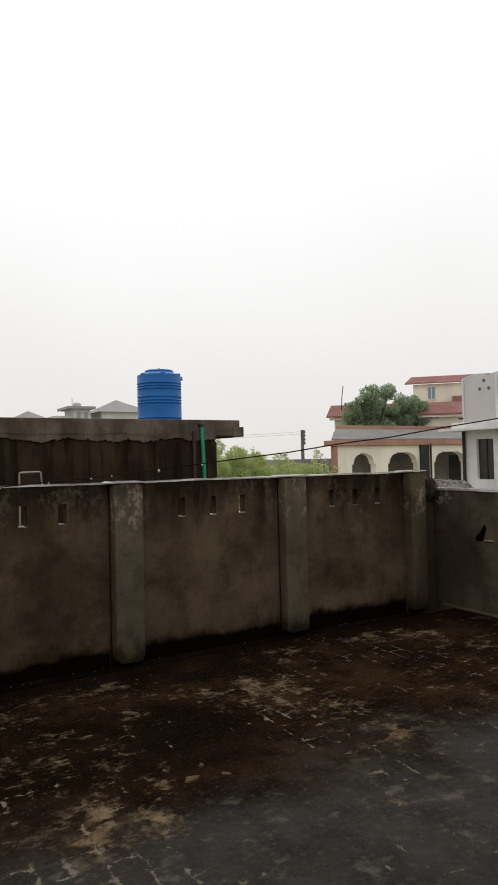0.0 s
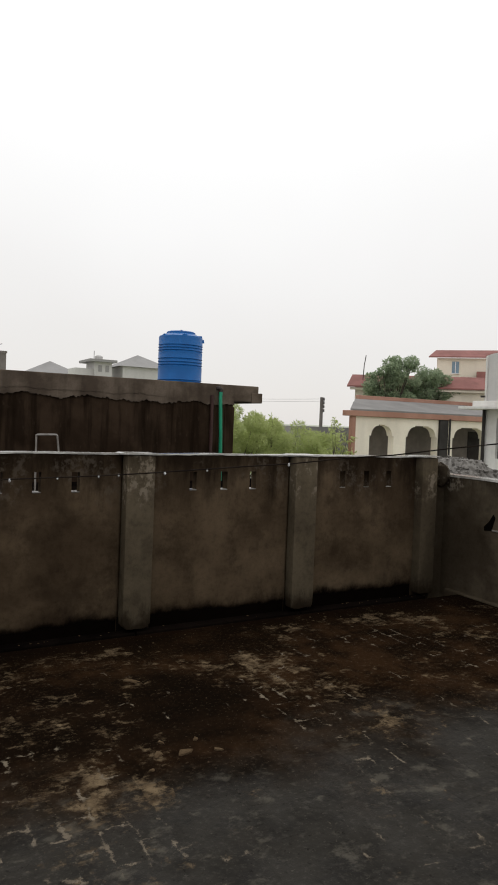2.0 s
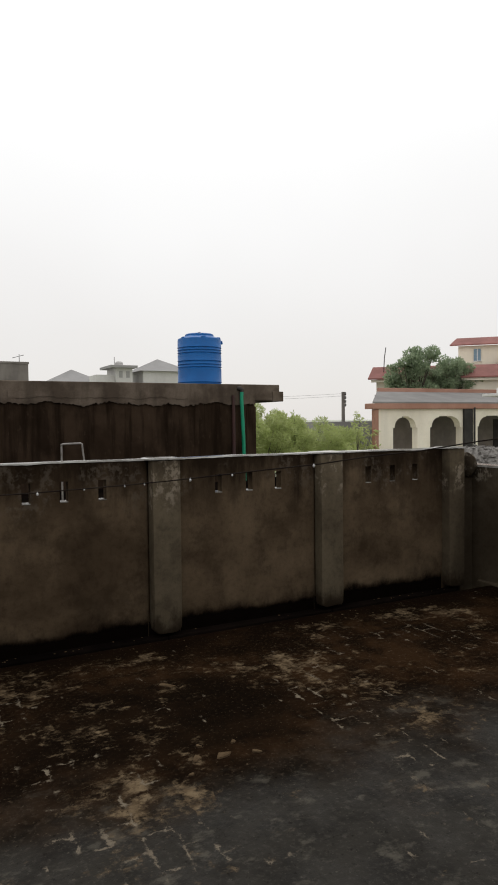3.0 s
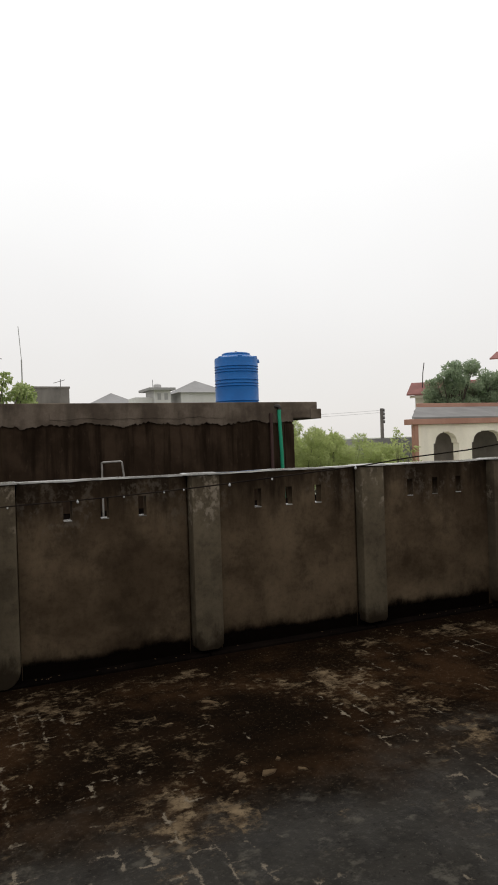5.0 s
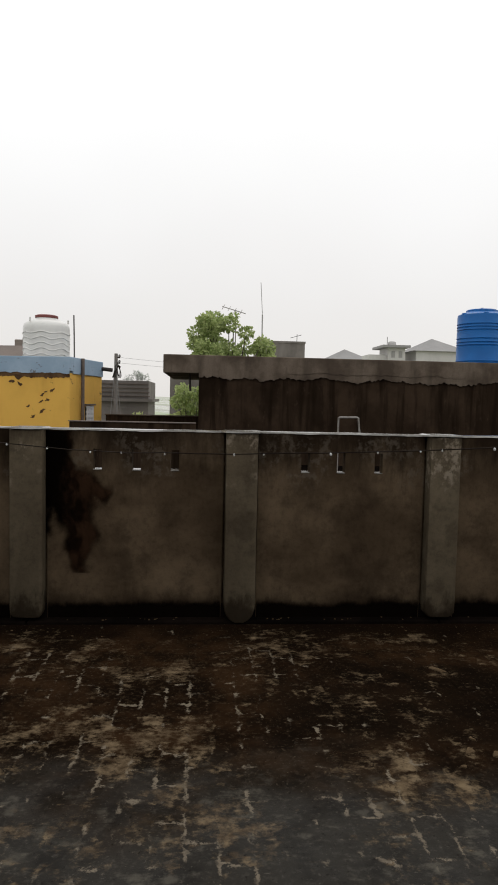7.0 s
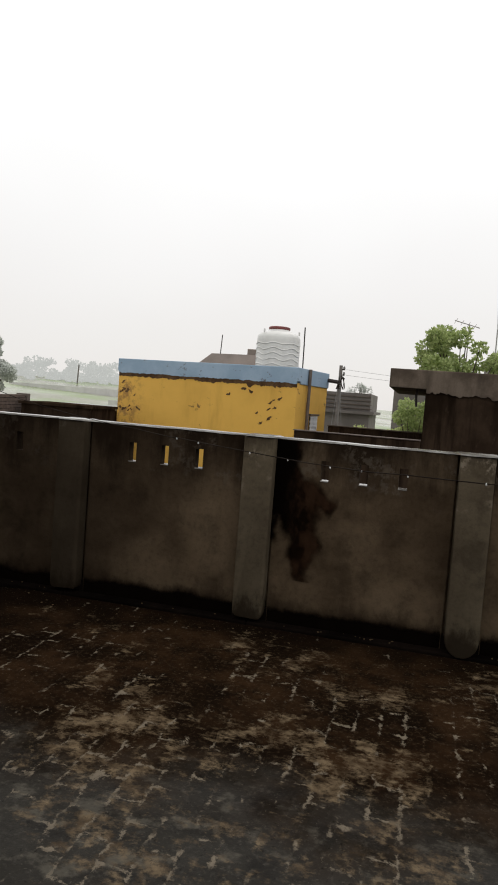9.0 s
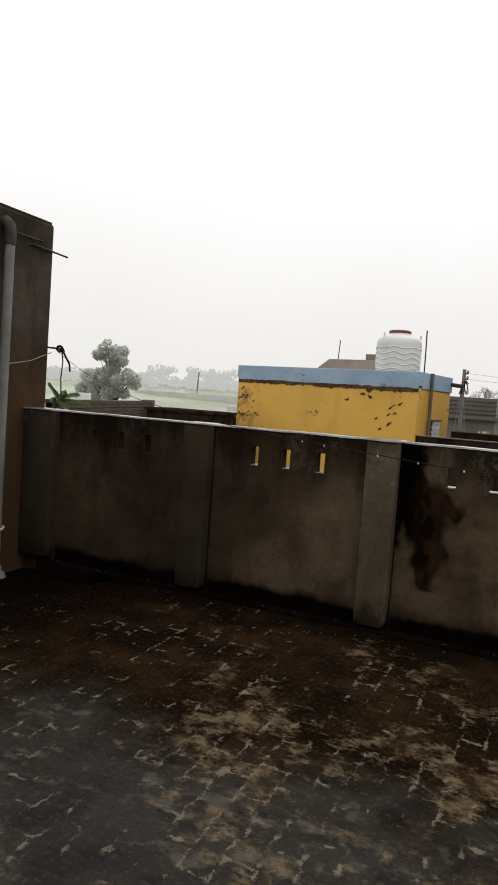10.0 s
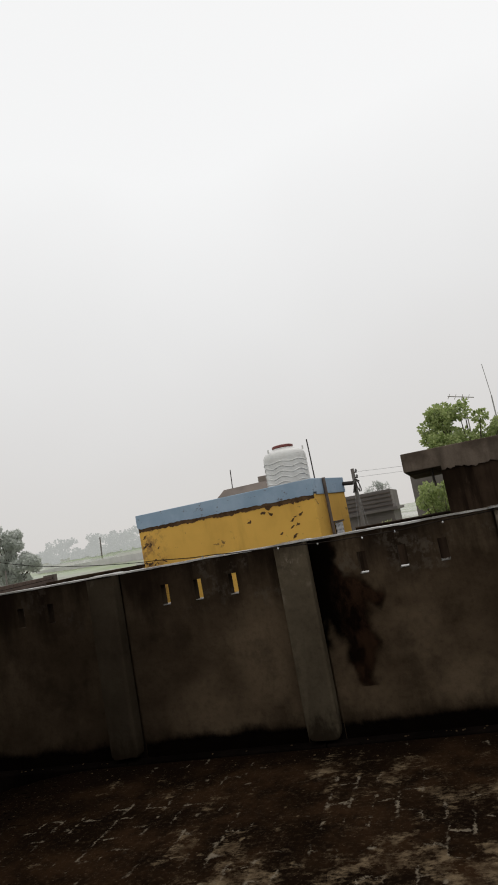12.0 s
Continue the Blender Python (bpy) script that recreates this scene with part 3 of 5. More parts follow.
def build_north_wall():
    edges = [WEST + 0.34] + [v for p in PILLARS for v in (p - 0.115, p + 0.115)] + [4.83]
    for k in range(6):
        a, b = edges[2 * k], edges[2 * k + 1]
        mid = (a + b) / 2
        xs, zs = [a + 0.013], [-0.19, 1.035, 1.185, WALL_TOP - 0.012]
        for s in (-0.275, 0.0, 0.275):
            j = 0.012 * noise.noise((mid * 3 + s * 9, 1, 2))
            xs += [mid + s - 0.031 + j, mid + s + 0.031 + j]
        xs.append(b - 0.013 if k < 5 else 5.03)
        if k == 0:
            xs[0] = WEST + 0.002
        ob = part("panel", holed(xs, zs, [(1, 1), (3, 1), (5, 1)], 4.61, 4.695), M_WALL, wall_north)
        for s in (1, 3, 5) if k else ():
            sill = one_box(xs[s] + 0.001, xs[s + 1] - 0.001, 4.606, 4.70, 1.033, 1.040)
            part("sill", sill, M_CAP, ob, "wet slot sill")
        # near-black ledge and the black strip along the foot of the render
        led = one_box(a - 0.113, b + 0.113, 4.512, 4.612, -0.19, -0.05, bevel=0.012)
        part("ledge", led, M_LEDGE, wall_north, "near-black ledge at the foot of the wall")
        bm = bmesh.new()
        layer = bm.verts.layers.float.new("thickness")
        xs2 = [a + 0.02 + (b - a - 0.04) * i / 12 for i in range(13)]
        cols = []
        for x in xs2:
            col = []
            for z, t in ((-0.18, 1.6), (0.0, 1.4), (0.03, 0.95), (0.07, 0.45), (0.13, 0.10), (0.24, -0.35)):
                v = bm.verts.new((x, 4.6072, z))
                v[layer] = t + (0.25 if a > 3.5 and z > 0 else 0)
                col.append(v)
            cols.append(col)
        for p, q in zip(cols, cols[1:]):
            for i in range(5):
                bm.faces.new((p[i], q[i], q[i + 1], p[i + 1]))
        part("skirting", bm, M_FOOTBLACK, wall_north, "black strip at the foot of the wall, fading upwards")
    # open joints beside the pillars, added for a dark line; set-back strips close them
    for p in PILLARS:
        part("joint_backing", one_box(p - 0.16, p + 0.16, 4.645, 4.69, -0.19, WALL_TOP - 0.014), M_WALL, wall_north)
        part("foot_fill", one_box(p - 0.132, p + 0.132, 4.604, 4.642, -0.19, 0.05, bevel=0.01), M_LEDGE, wall_north, "near-black filler behind the foot of the pillar")
    # pillars with rounded feet
    spots = [(p, 0.115) for p in PILLARS] + [(4.925, 0.10), (WEST + 0.17, 0.17)]
    for p, h in spots:
        bm = bmesh.new()
        blunt, drop = (1.0, 0.13) if p == 0.44 else (0.42, 0.085)
        outline = [(-h, WALL_TOP - 0.01), (-h, 0.06)]
        for a in (0.3, 0.6, 0.95, 1.3, 1.8, 2.2, 2.55, 2.85):
            bite = 0.0 if p == 0.44 else 0.022 * noise.noise((p * 7, a * 3, 1))
            outline.append((-h * math.copysign(abs(math.cos(a)) ** blunt, math.cos(a)), 0.06 - drop * math.sin(a) ** blunt + bite))
        outline += [(h, 0.06), (h, WALL_TOP - 0.01)]
        dx = 0.006 * noise.noise((p, 0, 0))
        front = [bm.verts.new((p + x + (dx if z < 0.5 else 0), 4.50 + 0.006 * abs(x / h), z)) for x, z in outline]
        back = [bm.verts.new((v.co.x, 4.612, v.co.z)) for v in front]
        bm.faces.new(front)
        bm.faces.new(back[::-1])
        n = len(front)
        for i in range(n):
            bm.faces.new((front[i], back[i], back[(i + 1) % n], front[(i + 1) % n]))
        bmesh.ops.recalc_face_normals(bm, faces=bm.faces)
        sharp = [e for e in bm.edges if e.calc_face_angle(0) > 1.0 and abs(e.verts[0].co.y - e.verts[1].co.y) < 0.02 and e.verts[0].co.y < 4.55]
        bmesh.ops.bevel(bm, geom=sharp, offset=0.014, segments=2, profile=0.5, affect="EDGES")
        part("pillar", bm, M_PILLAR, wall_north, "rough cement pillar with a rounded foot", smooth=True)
    # uneven wet coping, wider over the pillars
    bm = bmesh.new()
    cols, x = [], WEST
    while x <= 5.03:
        over = any(abs(x - p) < h + 0.012 for p, h in spots)
        w = 0.004 * noise.noise((x * 6, 0, 5)) + 0.003 * noise.noise((x * 23, 0, 5))
        y0 = (4.496 if over else 4.603) + w
        z = WALL_TOP + 0.006 * noise.noise((x * 2.1, 9, 0)) + (0.006 if over else 0)
        cols.append([bm.verts.new(v) for v in ((x, y0, z - 0.011 + w), (x, y0 + 0.006, z), (x, 4.70, z + 0.002), (x, 4.705, z - 0.02))])
        x += 0.03
    for a, b in zip(cols, cols[1:]):
        for k in range(4):
            bm.faces.new((a[k], b[k], b[(k + 1) % 4], a[(k + 1) % 4]))
    bm.faces.new(cols[0])
    bm.faces.new(cols[-1][::-1])
    bmesh.ops.recalc_face_normals(bm, faces=bm.faces)
    part("coping", bm, M_CAP, wall_north, "thin wet cement coping")


build_north_wall()


def build_stain():
    """The dark splash beside a pillar: a thin crust made of a few runs and lobes that thin out at their edges."""
    runs = ((-0.93, 1.31, 0.095, -0.90, 0.82, 0.12), (-0.935, 0.92, 0.07, -0.955, 0.60, 0.022), (-0.84, 1.29, 0.05, -0.83, 1.05, 0.06),
            (-0.84, 1.06, 0.09, -0.79, 0.72, 0.14), (-0.80, 0.99, 0.10, -0.57, 0.88, 0.065),
            (-0.76, 0.84, 0.13, -0.70, 0.56, 0.10), (-0.72, 0.60, 0.10, -0.74, 0.32, 0.055))

    def depth(x, z):
        best = -1.0
        x, z = x + 0.045 * noise.noise((x * 6, z * 9, 3)) + 0.030 * noise.noise((x * 17, z * 21, 8)), z + 0.10 * noise.noise((x * 8, z * 5, 11))
        for x0, z0, r0, x1, z1, r1 in runs:
            ax, az, bx, bz = x - x0, z - z0, x1 - x0, z1 - z0
            t = min(1.0, max(0.0, (ax * bx + az * bz) / (bx * bx + bz * bz)))
            best = max(best, r0 + (r1 - r0) * t - math.hypot(ax - bx * t, az - bz * t))
        return best

    bm = bmesh.new()
    layer = bm.verts.layers.float.new("thickness")
    grid = []
    for i in range(33):
        line = []
        for j in range(61):
            x, z = -0.963 + 0.0175 * i, 0.28 + 0.0172 * j
            vert = bm.verts.new((x, 4.6055, z))
            vert[layer] = max(-1.0, min(1.8, 0.5 + depth(x, z) / 0.05))
            line.append(vert)
        grid.append(line)
    for a, b in zip(grid, grid[1:]):
        for j in range(60):
            if max(q[layer] for q in (a[j], b[j], b[j + 1], a[j + 1])) > -0.9:
                bm.faces.new((a[j], b[j], b[j + 1], a[j + 1]))
    bmesh.ops.delete(bm, geom=[q for q in bm.verts if not q.link_faces], context="VERTS")
    part("damp_stain", bm, M_STAIN, wall_north, "dark brown splash of damp and mud")


build_stain()

wall_east = empty("wall_east", "low mossy cement parapet with slots", "wall", kind="structure")


def build_east_wall():
    # local x runs south along the wall, local y outwards
    m = Matrix(((0, 1, 0, EAST), (-1, 0, 0, 4.5), (0, 0, 1, 0), (0, 0, 0, 1)))
    xs = [-0.25, 0.945, 1.015, 1.30, 1.37, 1.65, 1.72, 7.7]
    zs = [-0.19, 0.62, 0.84, 1.14]
    part("panel", holed(xs, zs, [(1, 1), (3, 1), (5, 1)], 0.0, 0.15, m), M_SIDEWALL, wall_east)
    bm = bmesh.new()
    cols = []
    for i in range(260):
        x = -0.25 + 0.03 * i
        w = 0.006 * noise.noise((x * 5, 2, 5))
        z = 1.155 + 0.006 * noise.noise((x * 2.3, 4, 0))
        cols.append([bm.verts.new(m @ Vector(v)) for v in ((x, -0.006 + w, z - 0.02), (x, 0.0 + w, z), (x, 0.155, z), (x, 0.158, z - 0.02))])
    for a, b in zip(cols, cols[1:]):
        for k in range(4):
            bm.faces.new((a[k], b[k], b[(k + 1) % 4], a[(k + 1) % 4]))
    bmesh.ops.recalc_face_normals(bm, faces=bm.faces)
    part("coping", bm, M_CAP, wall_east, "thin wet cement coping")
    part("ledge", one_box(EAST - 0.05, EAST + 0.01, -3.0, 4.48, -0.19, 0.018, bevel=0.012), M_SIDEWALL, wall_east, "low cement fillet along the floor")
    part("corner_panel", one_box(5.031, 5.36, 4.585, 4.70, -0.19, 1.15, bevel=0.01), M_SIDEWALL, wall_east, "lower end of the parapet at the corner")
    # rounded lump where the two parapets meet, and a chipped hole with a bright chip below it
    bm = bmesh.new()
    bmesh.ops.create_icosphere(bm, subdivisions=3, radius=1.0)
    for v in bm.verts:
        n = 1 + 0.12 * noise.noise(v.co * 2.5)
        v.co = Vector((5.14 + 0.10 * n * v.co.x, 4.60 + 0.10 * n * v.co.y, 1.15 + 0.125 * n * v.co.z))
    part("corner_fill", bm, M_SIDEWALL, wall_east, "rounded cement lump at the corner", smooth=True)
    # a flat black plate stands for the hole, its shade in the colour
    bm = bmesh.new()
    ring = ((3.93, 0.80), (3.955, 0.83), (4.0, 0.76), (4.06, 0.70), (4.05, 0.665), (3.97, 0.675))
    f = [bm.verts.new((EAST - 0.004, y, z)) for y, z in ring]
    b = [bm.verts.new((EAST + 0.004, y, z)) for y, z in ring]
    bm.faces.new(f)
    bm.faces.new(b[::-1])
    for i in range(6):
        bm.faces.new((f[i], b[i], b[(i + 1) % 6], f[(i + 1) % 6]))
    bmesh.ops.recalc_face_normals(bm, faces=bm.faces)
    part("chipped_hole", bm, M_BLACKDRAIN, wall_east, "broken hole in the render, its dark put in as a black plate")
    part("chip", one_box(EAST - 0.012, EAST + 0.01, 3.85, 3.96, 0.672, 0.688, bevel=0.004), M_CAP, wall_east, "bright wet edge of broken cement")


build_east_wall()

# ---- loose bits on the floor ----
def build_chips():
    tan = plaster("broken_brick", (0.135, 0.094, 0.055), (0.070, 0.046, 0.027), 0.3, spec=0.0, scale=6.0)
    rng = random.Random(19)
    for x, y, a, b, turn in ((1.50, 2.56, 0.075, 0.040, 0.3), (1.38, 2.60, 0.050, 0.030, 1.1), (1.60, 2.66, 0.035, 0.022, 0.7), (1.43, 2.70, 0.030, 0.018, 2.0),
                             (1.66, 2.52, 0.040, 0.020, 2.6), (1.55, 3.50, 0.095, 0.040, -0.9), (1.30, 2.47, 0.028, 0.016, 0.2)):
        bm = bmesh.new()
        ring = [(0.8 * a * rng.uniform(0.45, 1.15) * math.cos(t), 0.8 * b * rng.uniform(0.45, 1.15) * math.sin(t)) for t in [k * math.pi / 4 for k in range(8)]]
        low = [bm.verts.new((u, v, 0.0)) for u, v in ring]
        top = [bm.verts.new((0.86 * u, 0.86 * v, 0.004 + rng.uniform(0.0, 0.004))) for u, v in ring]
        bm.faces.new(low[::-1])
        bm.faces.new(top)
        for k in range(8):
            bm.faces.new((low[k], low[(k + 1) % 8], top[(k + 1) % 8], top[k]))
        chip = part("brick_chip", bm, tan)
        chip.matrix_basis = pose(x, y, 0.0006, 0, 0, math.degrees(turn))
        tagged(chip, "broken chip of tan brick lying on the wet paving", "brick chip", "brick chips")
    # crumbs of render fallen along the foot of the wall
    bm = bmesh.new()
    for k in range(110):
        x = rng.uniform(WEST + 0.3, 4.9)
        r = rng.uniform(0.002, 0.005)
        on_ledge = rng.random() < 0.6 and min(abs(x - p) for p in PILLARS) > 0.14
        y, z = (rng.uniform(4.53, 4.595), -0.05) if on_ledge else (rng.uniform(4.05, 4.27), fall(x))
        m = Matrix.Translation((x, y, z + 0.3 * r)) @ Matrix.Rotation(rng.uniform(0, 3), 4, "Z")
        box(bm, -1.5 * r, 1.5 * r, -r, r, -0.6 * r, 0.6 * r, m)
    tagged(part("plaster_crumbs", bm, tan), "crumbs of fallen render along the foot of the wall", "debris", kind="stuff")


build_chips()

# ---- stair house and the closing walls behind the camera ----
wall_west = empty("wall_west", "tall brown-grey cement wall of the stair house", "wall", kind="structure")
part("panel", one_box(-7.0, WEST, -3.2, 4.80, -3.6, 3.055, bevel=0.03), M_STAIR, wall_west)
part("coping", one_box(-6.98, WEST - 0.02, -3.2, 4.785, 3.05, 3.075, bevel=0.01), M_STAIR, wall_west, "cement top of the wall")
tagged(part("wall_south", one_box(-4.42, 7.0, -3.4, -3.2, -3.6, 3.0), M_SIDEWALL), "plain cement wall at the back of the terrace", "wall", kind="structure")
tagged(part("wall_corner", one_box(5.36, 5.6, -3.2, -0.9, -0.2, 3.0), M_SIDEWALL), "plain cement wall beside the terrace", "wall", kind="structure")
house_below = part("house_body", one_box(-4.42, 5.36, -3.4, 4.75, GROUND, -0.33), M_SIDEWALL)
tagged(house_below, "cement walls of the storey under the terrace", "house wall", kind="structure")


def build_pipe():
    x, y = WEST + 0.075, 4.165
    drain = empty("drain_pipe", "grey plastic rainwater pipe strapped to the stair house wall", "drain pipe", at=(x, y, fall(x)))
    z0 = fall(x)
    part("pipe", one_tube([(x, y, z0 + 0.06), (x, y, 1.2), (x + 0.006, y, 2.75)], 0.041, 16), M_PVC, drain, smooth=True)
    part("elbow", one_tube([(x + 0.006, y, 2.72), (x + 0.006, y, 2.82), (x - 0.01, y, 2.89), (x - 0.05, y, 2.92), (x - 0.10, y, 2.92)], 0.049, 16), M_RUST, drain, "dark pipe elbow into the wall", smooth=True)
    part("strap", one_tube([(x - 0.07, y - 0.062, z0 + 0.43), (x + 0.02, y - 0.062, z0 + 0.43), (x + 0.062, y, z0 + 0.435), (x + 0.02, y + 0.062, z0 + 0.44), (x - 0.07, y + 0.062, z0 + 0.44)], 0.011, 8), M_TANKWHITE, drain, "white strap")
    part("foot", lathe([(0.10, 0.0), (0.085, 0.035), (0.06, 0.06), (0.055, 0.10)], (x, y, z0), 14), M_PVC, drain, "pale cement collar on the floor", smooth=True)


build_pipe()


def build_bars():
    for name, pts in (("upper", ((WEST - 0.05, 4.10, 2.86), (WEST + 0.03, 4.35, 2.855), (WEST + 0.02, 4.62, 2.86))),
                      ("lower", ((WEST - 0.04, 4.42, 2.80), (WEST + 0.02, 4.5, 2.805), (WEST + 0.02, 4.97, 2.79)))):
        tagged(part("steel_bar", one_tube(pts, 0.009, 6), M_RUST), "thin rusty bar sticking out of the stair house wall", "steel bar", "wall bars")


build_bars()

# ---- clothes line ----
def line_z(x):
    """Height of the sagging line by x."""
    if x < -0.3:
        t = (-0.3 - x) / 3.89
        return 1.37 + 0.10 * t + 0.43 * t ** 3.2
    t = (x + 0.3) / 2.1
    return 1.37 + 0.055 * t + 0.17 * t * t


def on_line(x):
    return Vector((x, 4.6 - 0.62 * (x + 4.19), line_z(x)))


def build_line():
    line = empty("clothes_line", "thin black cable sagging across the terrace with raindrops", "cable", at=(-4.19, 4.6, 1.9))
    pts = [on_line(-4.19 + 0.12 * i) + Vector((0, 0, 0.004 * noise.noise((i * 0.9, 0, 0)))) for i in range(79)]
    part("cable", one_tube([p for p in pts if p.x < 5.3], 0.0020, 6), M_CABLE, line, smooth=True)
    m = Mat("rain_water", 0.05, 0.8)
    m.b.inputs["Transmission Weight"].default_value = 0.35
    m.b.inputs["IOR"].default_value = 1.33
    m.color((0.9, 0.9, 0.9))
    drop = m.done()
    rng = random.Random(5)
    for x in (-1.02, -0.90, -0.62, -0.40, -0.28, -0.16, 0.02, 0.24, 0.36, 0.53, 0.62, 0.72, 0.78, 0.93, 1.02, 1.17):
        p = on_line(x + rng.uniform(-0.03, 0.03))
        r = rng.uniform(0.0025, 0.004)
        part("water_drop", lathe([(0.0004, 0.6 * r), (0.6 * r, 0), (r, -r), (0.9 * r, -1.6 * r), (0.5 * r, -2.1 * r), (0.001, -2.3 * r)], p, 8), drop, line, "hanging raindrop", smooth=True)
    # the tied end at the stair house
    k = Vector((-4.30, 4.84, 1.90))
    knot = empty("cable_knot", "black cable wound round a bracket on the wall corner", "cable knot", at=k)
    bm = bmesh.new()
    for j in range(4):
        tube(bm, [k + Vector((0.035 * math.cos(a + j) - 0.01 * j, 0.02 * j - 0.03, 0.028 * math.sin(a + j * 0.7))) for a in [0.5 * i for i in range(14)]], 0.008, 6)
    part("winding", bm, M_CABLE, knot)
    part("bracket", one_tube([k + Vector((-0.25, -0.06, 0.02)), k + Vector((-0.1, -0.04, 0.005)), k + Vector((0.02, 0, 0))], 0.010, 6), M_RUST, knot)
    part("tail", one_tube([k, k + Vector((0.02, 0, -0.12)), k + Vector((0.005, 0, -0.28)), k + Vector((0.02, 0, -0.45))], 0.006, 6), M_CABLE, knot)
    part("tail", one_tube([k, k + Vector((0.05, 0, -0.07)), k + Vector((0.10, 0, -0.14)), k + Vector((0.11, 0, -0.21))], 0.009, 6), M_CABLE, knot)
    part("tie", one_tube([k, k + Vector((0.05, -0.1, -0.01)), on_line(-4.05)], 0.009, 6), M_CABLE, knot)
    sag = [(-4.39, 4.80, 1.86), (-4.36, 4.5, 1.76), (-4.34, 4.2, 1.71), (-4.35, 3.8, 1.68), (-4.38, 3.0, 1.66), (-4.42, 2.2, 1.68)]
    tagged(part("wall_wire", one_tube(sag, 0.004, 6), M_STEEL), "thin grey wire sagging along the stair house wall", "wire")


build_line()

# ---- the neighbour's roof with the dark room ----
neighbour = empty("neighbour_house", "flat-roofed neighbour house with a black-stained rooftop room", "house", at=(4, 15, GROUND))


def build_neighbour():
    part("body", one_box(-2.6, 9.0, 5.3, 21.0, GROUND, 0.0), M_GREY, neighbour)
    part("roof", one_box(-2.65, 9.05, 5.25, 21.05, 0.0, 0.06), M_LEDGE, neighbour, "dark wet flat roof")
    part("parapet", one_box(-2.36, 0.085, 17.6, 17.75, 0.06, 1.06, bevel=0.01), M_ROOM, neighbour, "low dark parapet")
    part("parapet_top", one_box(-2.38, 0.085, 17.58, 17.77, 1.06, 1.085), M_BAND, neighbour, "wet top of the low parapet")
    part("low_parapet", one_box(-2.24, 0.06, 12.05, 12.2, 0.06, 1.09, bevel=0.01), M_ROOM, neighbour, "lower dark parapet")
    part("low_parapet_top", one_box(-2.26, 0.06, 12.03, 12.22, 1.09, 1.105), M_BROWNROOF, neighbour, "worn top of the lower parapet")
    part("room_wall", one_box(0.09, 8.19, 15.02, 20.0, 0.06, 2.10), M_ROOM, neighbour, "black-streaked cement wall of the rooftop room")
    part("roof_slab", one_box(-0.72, 8.92, 14.985, 20.6, 2.12, 2.54, bevel=0.02), M_BAND, neighbour, "thick grey concrete roof slab")
    part("slab_lip", one_box(8.70, 9.02, 14.95, 20.6, 2.10, 2.36, bevel=0.015), M_BAND, neighbour, "stepped end of the slab")
    part("plaster_coat", ragged(0.09, 8.19, 2.20, 2.035, 15.02, 0.052, 0.025, 0.085, 4.4, 0.8), M_BAND, neighbour, "broken lower edge of grey plaster")
    part("plaster_coat", ragged(2.1, 6.3, 2.31, 2.17, 14.985, 0.030, 0.03, 0.055, 9.1, 0.9), M_BAND, neighbour, "broken edge of grey plaster")
    part("pier", one_box(7.95, 8.22, 15.0, 15.3, 0.06, 1.97, bevel=0.01), M_ROOM, neighbour)
    part("rain_pipe", one_tube([(7.78, 14.93, 2.36), (7.77, 14.93, 2.2), (7.82, 14.94, 1.2), (7.84, 14.94, 0.06)], 0.047, 12), M_GREENPIPE, neighbour, "bright green plastic rain pipe", smooth=True)
    part("pipe_socket", one_tube([(7.70, 15.0, 2.43), (7.74, 14.94, 2.43), (7.78, 14.93, 2.40), (7.78, 14.93, 2.34)], 0.054, 12), M_RUST, neighbour, "dark pipe elbow", smooth=True)
    part("old_pipe", one_tube([(7.55, 14.95, 2.25), (7.55, 14.95, 0.06)], 0.045, 10), M_REDPIPE, neighbour, "dark red old pipe", smooth=True)
    part("hook", one_tube([(-0.12, 15.3, 2.12), (-0.12, 15.3, 1.9), (-0.10, 15.3, 1.72)], 0.03, 6), M_RUST, neighbour, "rusty steel stub under the slab")


build_neighbour()


def build_frame():
    x, y, top = 1.505, 6.28, 1.405
    fr = empty("ladder", "small worn steel ladder end standing behind the parapet", "ladder", at=(x + 0.1, y, 0.06))
    part("top_bar", one_tube([(x - 0.005, y, top - 0.012), (x + 0.01, y, top), (x + 0.185, y, top + 0.003), (x + 0.20, y, top - 0.01)], 0.010, 8), M_STEEL, fr, smooth=True)
    part("leg", one_tube([(x - 0.002, y, top), (x, y, 0.06)], 0.009, 8), M_STEEL, fr, smooth=True)
    part("leg", one_tube([(x + 0.197, y, top), (x + 0.255, y, 0.9), (x + 0.315, y, 0.06)], 0.009, 8), M_STEEL, fr, smooth=True)
    part("rung", one_tube([(x, y, 0.7), (x + 0.27, y, 0.7)], 0.008, 8), M_STEEL, fr, smooth=True)


build_frame()


def tank_profile(r, h, ribs):
    pts = [(r * 0.96, 0.0), (r, 0.03)]
    for z in ribs:
        pts += [(r, z - 0.03), (r * 0.975, z - 0.018), (r * 0.975, z - 0.008), (r * 1.012, z + 0.004), (r * 1.012, z + 0.016), (r, z + 0.028)]
    pts += [(r, h - 0.05), (r * 0.985, h - 0.015), (r * 0.94, h), (r * 0.86, h + 0.01), (r * 0.70, h + 0.055), (r * 0.64, h + 0.075)]
    return pts


